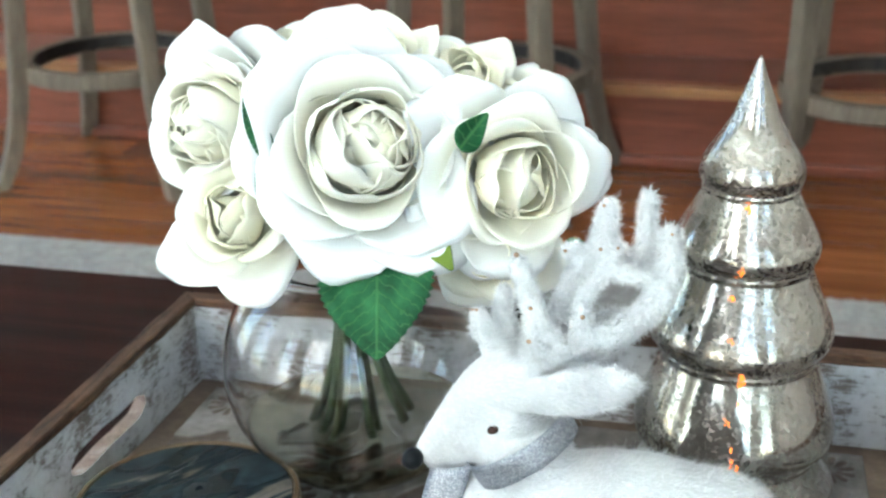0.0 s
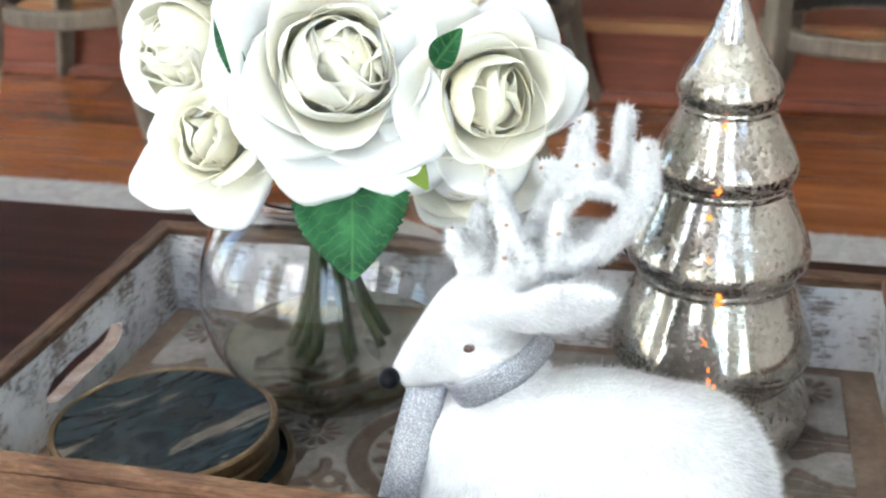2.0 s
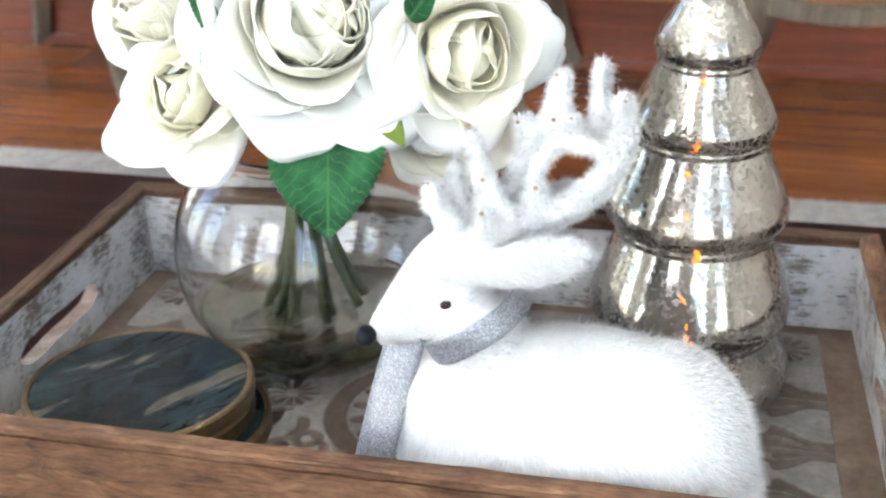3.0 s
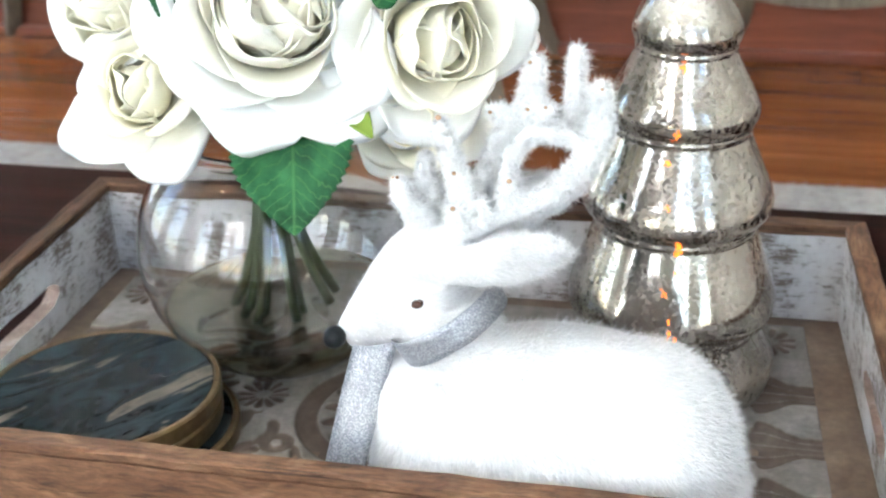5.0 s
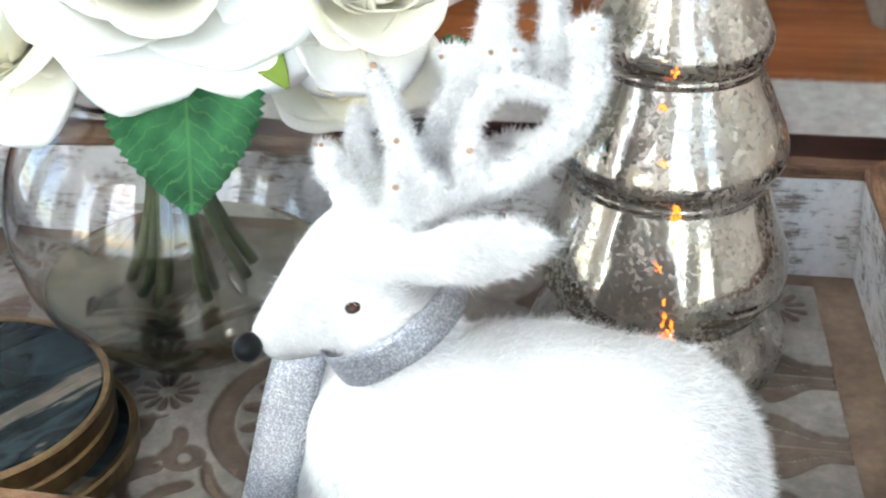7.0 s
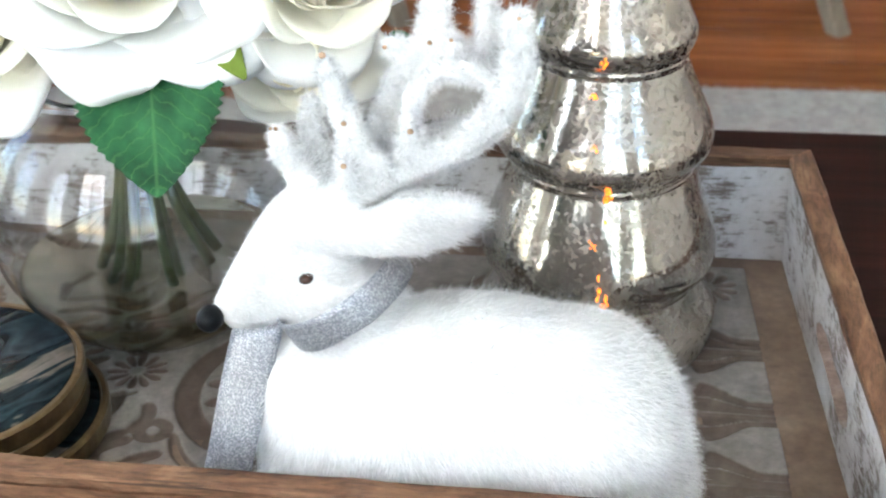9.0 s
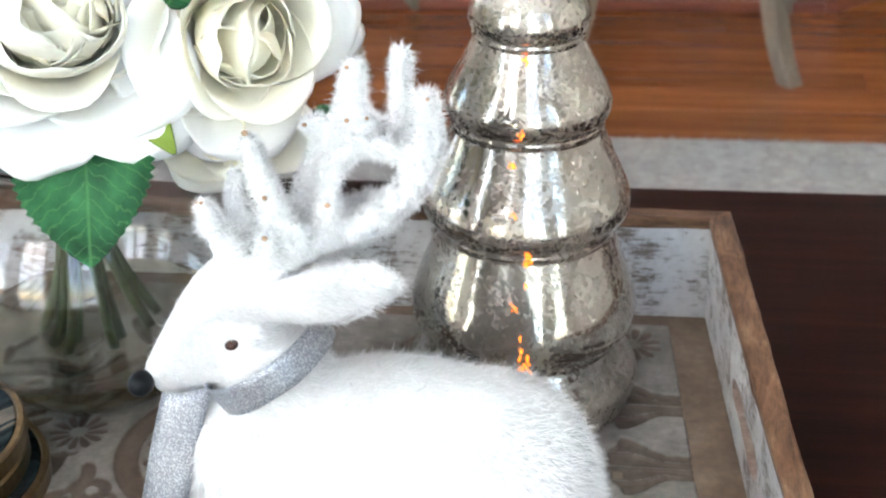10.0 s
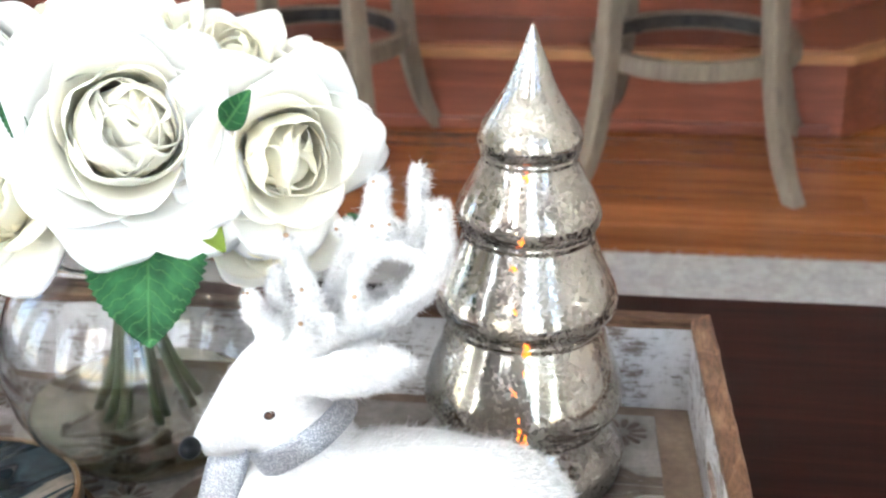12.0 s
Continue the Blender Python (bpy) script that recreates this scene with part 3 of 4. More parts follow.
    ic = [(inn[0][0] + ov, inn[0][1] + ov), (inn[1][0] - ov, inn[1][1] + ov), (inn[2][0] - ov, inn[2][1] - ov), (inn[3][0] + ov, inn[3][1] - ov)]
    for k in range(4):
        j = (k + 1) % 4
        a, b, c, d = (Vector((*p, 0)) for p in (oc[k], oc[j], ic[j], ic[k]))
        bm = bmesh.new()
        n = 40
        rings = []
        for i in range(n + 1):
            p, q = a.lerp(b, i / n), d.lerp(c, i / n)
            ring = []
            for u, z in ((0.0, -0.0034), (0.0, -0.0008), (0.1, 0.0), (0.9, 0.0), (1.0, -0.0008), (1.0, -0.0034)):
                w = p.lerp(q, u) + Vector((0, 0, RIM + z))
                w += 0.0005 * Vector((noise.noise(w * 70), noise.noise(w * 70 + Vector((9, 0, 0))), noise.noise(w * 50 + Vector((0, 9, 0)))))
                ring.append(bm.verts.new(w))
            rings.append(ring)
        for r0, r1 in zip(rings, rings[1:]):
            for m in range(6):
                bm.faces.new((r0[m], r0[(m + 1) % 6], r1[(m + 1) % 6], r1[m]))
        bm.faces.new(rings[0][::-1])
        bm.faces.new(rings[-1])
        bmesh.ops.recalc_face_normals(bm, faces=bm.faces[:])
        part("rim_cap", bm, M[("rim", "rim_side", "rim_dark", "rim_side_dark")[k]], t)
    part("base_board", prism_bm([(x, y) for x, y in inn], TOP + 0.004, FL - 0.0022), M["ground"], t, "brown recessed ground of the carving")

    # carved face: a finely divided sheet sunk wherever a cut lies
    X0, X1, Y0, Y1 = -0.158, 0.2085, -0.066, 0.150
    nx, ny = 520, 306
    gx, gy = np.meshgrid(np.linspace(X0, X1, nx), np.linspace(Y0, Y1, ny))
    dist = np.full_like(gx, 1.0)

    def cut(d):
        np.minimum(dist, d, out=dist)

    def petal(cx, cy, a, r0, r1, w, lean=0.5):
        """A teardrop from r0 to r1 along the direction a, widest near its outer end."""
        u = (gx - cx) * math.cos(a) + (gy - cy) * math.sin(a)
        v = -(gx - cx) * math.sin(a) + (gy - cy) * math.cos(a)
        s = np.clip((u - r0) / (r1 - r0), 0, 1)
        width = w * np.clip(s, 0, 1) ** lean * np.sqrt(np.clip(1 - s ** 5, 0, 1))
        cut(np.maximum(np.abs(v) - width, np.maximum(r0 - u, u - r1)))

    def rosette(cx, cy, r, n=12, a0=0.1):
        for k in range(n):
            petal(cx, cy, a0 + 2 * math.pi * k / n, r * 0.26, r, r * 2.0 / n)

    def arc(cx, cy, r, w, a0=0, a1=360):
        rr = np.hypot(gx - cx, gy - cy)
        mid, half = radians(a0 + a1) / 2, radians(a1 - a0) / 2
        th = np.abs((np.arctan2(gy - cy, gx - cx) - mid + math.pi) % (2 * math.pi) - math.pi)
        taper = w * (np.sqrt(np.clip(1 - (th / half) ** 4, 0, 1)) if a1 - a0 < 360 else 1.0)
        cut(np.maximum(np.abs(rr - r) - taper, (th - half) * r))

    def palmette(cx, cy, a, s):
        """A broad fan of four lobes that spring from a stalk at the border, parted by thin ridges."""
        u = (gx - cx) * math.cos(a) + (gy - cy) * math.sin(a)
        v = -(gx - cx) * math.sin(a) + (gy - cy) * math.cos(a)
        f = np.clip(u / (0.034 * s), 0, 1)
        g = np.clip((f - 0.25) / 0.55, 0, 1)
        half = s * (0.0080 + 0.0105 * g * g * (3 - 2 * g))
        fan = v / half
        lobe = s * (0.0335 - 0.0075 * fan ** 2 + 0.0016 * np.abs(np.cos(2 * math.pi * fan)))
        d = np.maximum(np.abs(v) - half, np.maximum(u - lobe, -u))
        for line in (-0.5, 0.0, 0.5):
            d = np.maximum(d, 0.00030 * s * (0.5 + f) - np.abs(v - line * half))
        cut(d)

    rosette(-0.046, 0.045, 0.0125)
    for cx, cy in ((0.190, 0.133), (-0.141, 0.133), (-0.141, -0.048), (0.190, -0.048), (0.086, 0.045), (0.021, 0.133), (0.021, -0.048)):
        rosette(cx, cy, 0.0135, 11, 0.25)
    for yy in (0.0855, 0.0425, -0.0005):
        palmette(0.2085, yy, math.pi, 1.0)
        palmette(-0.158, yy, 0.0, 1.0)
    for xx in (-0.098, -0.056, 0.098, 0.142):
        palmette(xx, 0.150, -math.pi / 2, 1.0)
        palmette(xx, -0.066, math.pi / 2, 0.9)
    # medallion in the middle: a wheel of cuts inside a broad ring, and scrolls on both sides
    arc(0.022, 0.040, 0.0432, 0.0050)
    rosette(0.022, 0.040, 0.0365, 16, 0.0)
    for sx in (1, -1):
        bx = 0.022 - sx * 0.0485
        arc(bx, 0.0075, 0.0052, 0.0026)
        arc(bx - sx * 0.016, 0.016, 0.011, 0.0030, -60 if sx > 0 else 130, 50 if sx > 0 else 240)
        arc(bx - sx * 0.004, -0.014, 0.015, 0.0034, 95 if sx > 0 else 20, 160 if sx > 0 else 85)
        arc(bx + sx * 0.012, -0.026, 0.020, 0.0032, 100 if sx > 0 else 20, 160 if sx > 0 else 80)
        arc(bx - sx * 0.028, 0.034, 0.012, 0.0030, 150 if sx > 0 else -100, 280 if sx > 0 else 30)
        arc(bx - sx * 0.030, 0.078, 0.020, 0.0036, -85 if sx > 0 else 190, 10 if sx > 0 else 265)
        arc(bx - sx * 0.030, 0.078, 0.0105, 0.0030, -120 if sx > 0 else 160, 60 if sx > 0 else 300)
        petal(bx - sx * 0.001, 0.091, radians(120 if sx > 0 else 60), 0.0, 0.026, 0.0045)
        petal(bx - sx * 0.014, 0.031, radians(200 if sx > 0 else -20), 0.0, 0.020, 0.0034)
        petal(bx - sx * 0.040, -0.012, radians(-140 if sx > 0 else -40), 0.0, 0.022, 0.0040)
    for k, (px, py, pa) in enumerate(((-0.010, -0.040, 70), (-0.021, -0.041, 90), (-0.032, -0.040, 110), (0.054, -0.040, 110), (0.065, -0.041, 90), (0.076, -0.040, 70))):
        petal(px, py, radians(pa), 0.0, 0.019, 0.0038, 0.8)
    for px, py, pa in ((-0.062, 0.062, 35), (-0.066, 0.050, 5), (-0.064, 0.036, -30), (-0.080, 0.098, 60), (-0.092, 0.088, 100), (0.108, 0.098, 120), (0.118, 0.088, 80), (0.106, 0.062, 145), (0.110, 0.048, 175)):
        petal(px - 0.020 * math.cos(radians(pa)), py - 0.020 * math.sin(radians(pa)), radians(pa), 0.0, 0.016, 0.0034, 0.8)
    def strip(points, w):
        """A cut of even width along a smooth line, tapered at both ends."""
        line = spline([(x, y, 0) for x, y in points], 22)
        for k, p in enumerate(line):
            cut(np.hypot(gx - p.x, gy - p.y) - w * (0.45 + 0.55 * math.sin(math.pi * k / 22) ** 0.5))

    for vine, w in ((((-0.0470, 0.0300), (-0.0480, 0.0190), (-0.0540, 0.0060), (-0.0640, -0.0040)), 0.0034), (((-0.0330, 0.0080), (-0.0430, 0.0010), (-0.0430, -0.0120), (-0.0330, -0.0240)), 0.0026), (((-0.0180, 0.0060), (-0.0120, -0.0060), (-0.0020, -0.0150)), 0.0024),
                    (((-0.0620, 0.0530), (-0.0740, 0.0430), (-0.0790, 0.0280), (-0.0740, 0.0140)), 0.0034), (((-0.0860, 0.0600), (-0.0720, 0.0640), (-0.0580, 0.0620)), 0.0022), (((-0.0880, 0.0700), (-0.0700, 0.0740), (-0.0520, 0.0700)), 0.0022),
                    (((-0.0400, 0.0620), (-0.0300, 0.0760), (-0.0160, 0.0880)), 0.0030), (((-0.0560, 0.0800), (-0.0480, 0.0920), (-0.0520, 0.1060)), 0.0032), (((-0.0560, -0.0180), (-0.0480, -0.0300), (-0.0520, -0.0440)), 0.0030)):
        strip(vine, w)
        strip([(0.044 - x, y) for x, y in vine], w)
    sink = 0.5 - 0.5 * np.tanh(dist / 0.00045)
    border = np.minimum(np.minimum(gx - X0, X1 - gx), np.minimum(gy - Y0, Y1 - gy))
    z = -0.0021 * sink - 0.0021 * (border < 1e-6)
    wave = np.array([[noise.noise((x * 40, y * 40, 0)) for x in gx[0, ::8]] for y in gy[::6, 0]])
    z += 0.00025 * np.kron(wave, np.ones((6, 8)))[:ny, :nx]
    idx = np.arange(nx * ny).reshape(ny, nx)
    quads = np.stack([idx[:-1, :-1], idx[:-1, 1:], idx[1:, 1:], idx[1:, :-1]], -1).reshape(-1, 4)
    me = bpy.data.meshes.new("carved_panel")
    # the board widens a little towards the near edge, as the tray does
    warped = gx + np.clip((gx - 0.02) / 0.1885, 0, 1) * (0.0911 * (0.1476 - gy) - 0.0116)
    me.from_pydata(np.stack([warped, gy, z], -1).reshape(-1, 3).tolist(), [], quads.tolist())
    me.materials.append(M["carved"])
    me.polygons.foreach_set("use_smooth", [True] * len(me.polygons))
    panel = new("carved_panel", me)
    panel.parent = t
    panel.location.z = FL
    tagged(panel, "limed pale relief carved with rosettes and palmettes")
    return t


tray()


# ---- coasters ----
def coaster():
    c = empty("coaster", pose(-0.0945, -0.002, FL), "round brass coaster with a dark banded stone inlay", "coaster", "stacked coasters")
    part("rim", lathe_bm([(0, 0), (0.0505, 0), (0.052, 0.0012), (0.052, 0.0078), (0.0512, 0.0088), (0.0494, 0.0088), (0.0490, 0.0074), (0, 0.0074)], 72), M["brass"], c, smooth=False)
    part("inlay", lathe_bm([(0, 0.0076), (0.0487, 0.0076), (0.0487, 0.0082), (0.0482, 0.0086), (0, 0.0086)], 72), M["agate"], c, "dark green-black stone with pale streaks")
    return c


base_coaster = coaster()
copy_thing(base_coaster, pose(-0.1015, -0.003, FL + 0.0089, 0, 0, 70))
copy_thing(base_coaster, pose(-0.1012, -0.0025, FL + 0.0178, 0, 0, 52))


# ---- mercury glass tree ----
def glass_tree():
    t = empty("glass_tree", pose(0.1345, 0.0925, FL, 0, 1.6, 0), "silvered mercury-glass christmas tree with amber glowing spots", "ornament")
    # five flared tiers from the foot to the tip, each over a narrow collar: the tier's start, its widest place and the collar below it
    tiers = ((0.0, 0.0135, 0.0478, 0.0312, 0.0392), (0.0345, 0.0432, 0.0464, 0.0800, 0.0352), (0.0832, 0.0912, 0.0414, 0.1238, 0.0292), (0.1268, 0.1334, 0.0325, 0.1588, 0.0208), (0.1614, 0.1668, 0.0231, 0.2184, 0.0))
    prof = [(0.0405, 0.0), (0.0445, 0.0012)]
    for k, (z0, zm, wide, z1, neck) in enumerate(tiers):
        under = 0.0440 if k == 0 else tiers[k - 1][4]
        for q in (0.0, 0.2, 0.42, 0.66, 0.86):
            z = z0 + (zm - z0) * q
            if z > 0.002:
                prof.append((under + (wide - under) * math.sin(q * math.pi / 2) ** 0.7, z))
        for q in (0.0, 0.05, 0.11, 0.18, 0.27, 0.38, 0.5, 0.64, 0.78, 0.9, 0.97):
            fall = np.interp(q, (0, 0.06, 0.2, 0.3, 0.5, 0.75, 1), (1, 0.995, 0.89, 0.78, 0.54, 0.25, 0))
            if k == 4:
                fall = np.interp(q, (0, 0.06, 0.146, 0.31, 0.47, 0.637, 0.80, 0.93, 1), (1, 0.99, 0.916, 0.66, 0.454, 0.325, 0.175, 0.075, 0.02))
            prof.append((neck + (wide - neck) * float(fall), zm + (z1 - zm) * q))
        if k < 4:
            gap = tiers[k + 1][0] - z1
            prof += [(neck, z1), (neck + 0.0007, z1 + 0.25 * gap), (neck + 0.0007, z1 + 0.7 * gap)]
    prof.append((0.0, 0.2184))
    body = part("glass_body", lathe_bm(prof, 96), M["mercury"], t, smooth=True)
    me = body.data
    for v in me.vertices:
        k = 1 + 0.012 * noise.noise(v.co * 38) + 0.006 * noise.noise(v.co * 90)
        v.co.x *= k
        v.co.y *= k
    rnd = random.Random(3)
    zs, rs = [q[1] for q in prof], [q[0] for q in prof]
    # glowing shards on the outer skin stand in for light from within
    for z, size in ((0.0290, 0.0030), (0.0345, 0.0024), (0.0400, 0.0036), (0.0445, 0.0026), (0.0520, 0.0016), (0.0640, 0.0020), (0.0720, 0.0012), (0.0810, 0.0026), (0.0860, 0.0014), (0.1020, 0.0014), (0.1185, 0.0018), (0.1320, 0.0020), (0.1560, 0.0018)):
        r = float(np.interp(z, zs, rs)) * 1.012
        bm = bmesh.new()
        a = radians(-88 + rnd.uniform(-7, 5))
        for k in range(6):
            b = a + rnd.gauss(0, 0.45) * size / r
            ball_into(bm, (r * math.cos(b), r * math.sin(b), z + rnd.gauss(0, 0.55) * size), (size * rnd.uniform(0.12, 0.32), 0.0007, size * rnd.uniform(0.2, 0.55)), Matrix.Rotation(b + math.pi / 2, 4, "Z") @ Matrix.Rotation(rnd.uniform(-0.7, 0.7), 4, "Y"), u=6, v=5)
        part("glow_spot", bm, M["shard_glow"], t, "amber glowing shards on the glass standing in for light inside")
    return t


glass_tree()


# ---- vase ----
VX, VY = -0.049, 0.088


def vase():
    v = empty("vase", pose(VX, VY, FL), "clear round glass bowl vase with a little yellowed water", "vase")
    out, inside = [], []
    R, zc = 0.0655, 0.058
    for k in range(30):
        a = radians(-62 + k * (62 + 55) / 29)
        out.append((R * math.cos(a), zc + R * math.sin(a)))
        inside.append(((R - 0.0014) * math.cos(a), zc + (R - 0.0014) * math.sin(a)))
    prof = [(0, 0.0002), (0.027, 0.0002)] + out + [(0.0385, 0.1135), (0.0372, 0.1135)] + inside[::-1] + [(0.02, 0.0045), (0, 0.004)]
    ob = part("bowl", lathe_bm(prof, 80), M["glass"], v, smooth=True)
    ob.visible_shadow = False
    level = 0.027
    wet = [(r + 0.0004, z - 0.0002) for r, z in inside if z < level - 0.0005]
    edge = math.sqrt((R - 0.0010) ** 2 - (level - zc) ** 2)
    bm = lathe_bm([(0, 0.0036), (0.02, 0.0041)] + wet + [(edge, level + 0.0008), (edge * 0.965, level), (0, level)], 64)
    for f in bm.faces:
        f.material_index = 0 if all(q.co.z > level - 0.0002 for q in f.verts) else 1
    w = part("water", bm, [M["water"], M["water_body"]], v, "pale yellow-green water", smooth=True)
    w.visible_shadow = False
    return v


vase()


# ---- roses ----
def sheet_bm(rows, thick):
    """A thin closed sheet from a grid of places, with the thickness given."""
    bm = bmesh.new()
    g = np.array(rows)
    du, dv = np.gradient(g, axis=1), np.gradient(g, axis=0)
    nn = np.cross(du, dv)
    nn /= np.linalg.norm(nn, axis=2, keepdims=True) + 1e-12
    ny, nx = g.shape[:2]
    lay = []
    for s in (0.5, -0.5):
        q = g + nn * thick * s
        lay.append([[bm.verts.new(q[j, i]) for i in range(nx)] for j in range(ny)])
    for k, L in enumerate(lay):
        for j in range(ny - 1):
            for i in range(nx - 1):
                f = (L[j][i], L[j][i + 1], L[j + 1][i + 1], L[j + 1][i])
                bm.faces.new(f if k == 0 else f[::-1])
    ring = [(0, i) for i in range(nx)] + [(j, nx - 1) for j in range(1, ny)] + [(ny - 1, i) for i in range(nx - 2, -1, -1)] + [(j, 0) for j in range(ny - 2, 0, -1)]
    for (j, i), (j2, i2) in zip(ring, ring[1:] + ring[:1]):
        bm.faces.new((lay[0][j][i], lay[1][j][i], lay[1][j2][i2], lay[0][j2][i2]))
    return bm


def rose_petal(R, shape, phi, rnd):
    """One petal in the rose's own space, its axis along z: a meridian that bends from h0 over h1 to h2 degrees above the horizontal, and a rounded, rippled outline."""
    L, W, h0, h1, h2, ripple, rise = shape
    nu, nv, steps = 17, 15, 48
    L, W = L * R * rnd.uniform(0.88, 1.12), W * R * rnd.uniform(0.88, 1.18)
    h0, h1, h2 = (radians(h + rnd.uniform(-7, 7)) for h in (h0, h1, h2))
    seed = Vector((rnd.uniform(0, 50), rnd.uniform(0, 50), 3))
    lop, waves, pleat = rnd.uniform(-0.3, 0.3), rnd.uniform(2.2, 4.6), rnd.uniform(0.004, 0.018)

    blunt = 0.50 if h2 > radians(75) else 0.24

    def ease(x):
        x = max(0.0, min(1.0, x))
        return x * x * (3 - 2 * x)

    def heading(q):
        lip = radians(38) * ease((q - 0.84) / 0.16) if h2 < radians(75) else 0.0
        return h0 + (h1 - h0) * ease(q / 0.62) + (h2 - h1) * ease((q - 0.58) / 0.42) - lip

    rs, zs = [0.05 * R], [(rise - 0.5) * R]
    for k in range(steps):
        a = heading((k + 0.5) / steps)
        rs.append(rs[-1] + math.cos(a) * L / steps)
        zs.append(zs[-1] + math.sin(a) * L / steps)
    rows = []
    for j in range(nv):
        v = j / (nv - 1)
        row = []
        for i in range(nu):
            u = 2 * i / (nu - 1) - 1
            q = v * (1 - 0.26 * abs(u + 0.25 * lop) ** 2.4 + 0.035 * noise.noise(Vector((u * 2.2, 0, 0)) + seed))
            q = max(0.0, min(1.0, q))
            r, z = float(np.interp(q * steps, range(steps + 1), rs)), float(np.interp(q * steps, range(steps + 1), zs))
            a = heading(q)
            half = W * (0.34 + 0.66 * math.sin(min(1.0, 1.3 * q) * math.pi / 2)) * (1 - blunt * max(0.0, (v - 0.70) / 0.30) ** 2.2)
            bend = max(0.40 * R, 0.95 * r)
            th = u * half / bend
            out = ripple * R * q * (1.5 * noise.noise(Vector((u * 1.3, q * 1.6, 0)) + seed) + 0.45 * math.sin(u * waves + seed.x) * q * q)
            out += pleat * R * q * q * math.sin(2.3 * waves * u + seed.y)
            out -= 0.10 * R * u * u * q * q * max(0.0, 1 - h2 / 1.6)
            x, y = r + bend * (math.cos(th) - 1) - out * math.sin(a), bend * math.sin(th) * (1 + 0.05 * lop)
            z += out * math.cos(a) + lop * u * 0.10 * R * q
            row.append((x * math.cos(phi) - y * math.sin(phi), x * math.sin(phi) + y * math.cos(phi), z))
        rows.append(row)
    return sheet_bm(rows, 0.0004)


def leaf_bm(L, W, fold=0.25, droop=0.15, teeth=18):
    """A pointed oval leaf along its own y, folded on the midrib, with a saw-toothed edge."""
    rows = []
    nv = teeth * 2 + 1
    for j in range(nv):
        v = j / (nv - 1)
        w = W * 0.5 * max(0.0, math.sin(math.pi * v ** 0.72)) ** 0.85 + 0.0004
        if 0.05 < v < 0.97:
            w *= 1.0 + (0.05 if j % 2 else -0.03)
        row = []
        for i in range(9):
            u = i / 4 - 1
            z = fold * w * abs(u) ** 1.2 - droop * L * v * v + 0.02 * L * math.sin(7 * v + 3 * u) * abs(u)
            row.append((u * w, L * v, z))
        rows.append(row)
    return sheet_bm(rows, 0.0004)


HUB = Vector((-0.0455, 0.080, FL + 0.078))


def towards(p, d, roll=0.0):
    return Matrix.Translation(p) @ Vector(d).to_track_quat("Z", "Y").to_matrix().to_4x4() @ Matrix.Rotation(roll, 4, "Z")


# petals from the heart outwards: how many, then length, half width, the three headings and the ripple
FULL = ((3, 0.70, 0.52, 46, 98, 160, 0.09, 0.30), (3, 0.82, 0.60, 38, 96, 150, 0.09, 0.24), (4, 0.94, 0.62, 30, 94, 136, 0.09, 0.16), (4, 1.04, 0.66, 20, 90, 120, 0.09, 0.09), (4, 1.10, 0.74, 12, 84, 96, 0.09, 0.03), (4, 1.12, 0.80, 6, 72, 56, 0.10, 0.0), (4, 1.20, 0.86, 2, 58, 20, 0.12, 0.0), (5, 1.24, 0.80, -5, 42, -14, 0.13, 0.0))
LOOSE = ((3, 0.76, 0.52, 44, 98, 142, 0.09, 0.20), (3, 0.90, 0.62, 28, 90, 108, 0.10, 0.10), (4, 1.05, 0.72, 10, 70, 40, 0.12, 0.0), (5, 1.18, 0.72, -4, 40, -20, 0.13, 0.0))
CUP = ((2, 0.84, 0.56, 46, 98, 146, 0.07, 0.22), (3, 0.98, 0.62, 36, 95, 126, 0.08, 0.14), (3, 1.12, 0.74, 24, 90, 104, 0.08, 0.05), (4, 1.20, 0.80, 12, 76, 56, 0.09, 0.0), (4, 1.24, 0.84, 2, 54, 4, 0.11, 0.0), (5, 1.30, 0.78, -10, 30, -36, 0.12, 0.0))


def rose(place, facing, R, seed, foot, rings=FULL, label="white silk rose with a cream heart in the vase"):
    rnd = random.Random(seed)
    r = empty("rose", Matrix.Translation(place), label, "flower", "bouquet of white roses")
    m = towards((0, 0, 0), facing)
    phi = rnd.uniform(0, 6)
    for k, (count, *shape) in enumerate(rings):
        for i in range(count):
            ob = part("petal", rose_petal(R, shape, phi + 2.4 * k + 2 * math.pi * i / count + rnd.uniform(-0.32, 0.32), rnd), M["petal"], r, smooth=True)
            ob.matrix_basis = m
    bm = bmesh.new()
    inv = Vector(place)
    back = Vector(facing).normalized() * (-0.52 * R)
    neck = HUB + Vector(((foot[0] - HUB.x) * 0.35, (foot[1] - HUB.y) * 0.3, 0))
    mid = neck.lerp(Vector(foot), 0.5) + Vector((-(foot[0] - HUB.x) * 0.10, 0, 0))
    tube_into(bm, [tuple(back), tuple(neck + Vector((0, 0, 0.028)) - inv), tuple(neck - inv), tuple(mid - inv), tuple(Vector(foot) - inv)], [0.0021, 0.0021, 0.0022, 0.0023, 0.0024], 22, 10)
    part("stem", bm, M["stem"], r, "green stem cut off under water", smooth=True)
    cal = bmesh.new()
    ball_into(cal, tuple(back), (0.14 * R, 0.14 * R, 0.18 * R))
    part("calyx", cal, M["bract"], r)
    return r


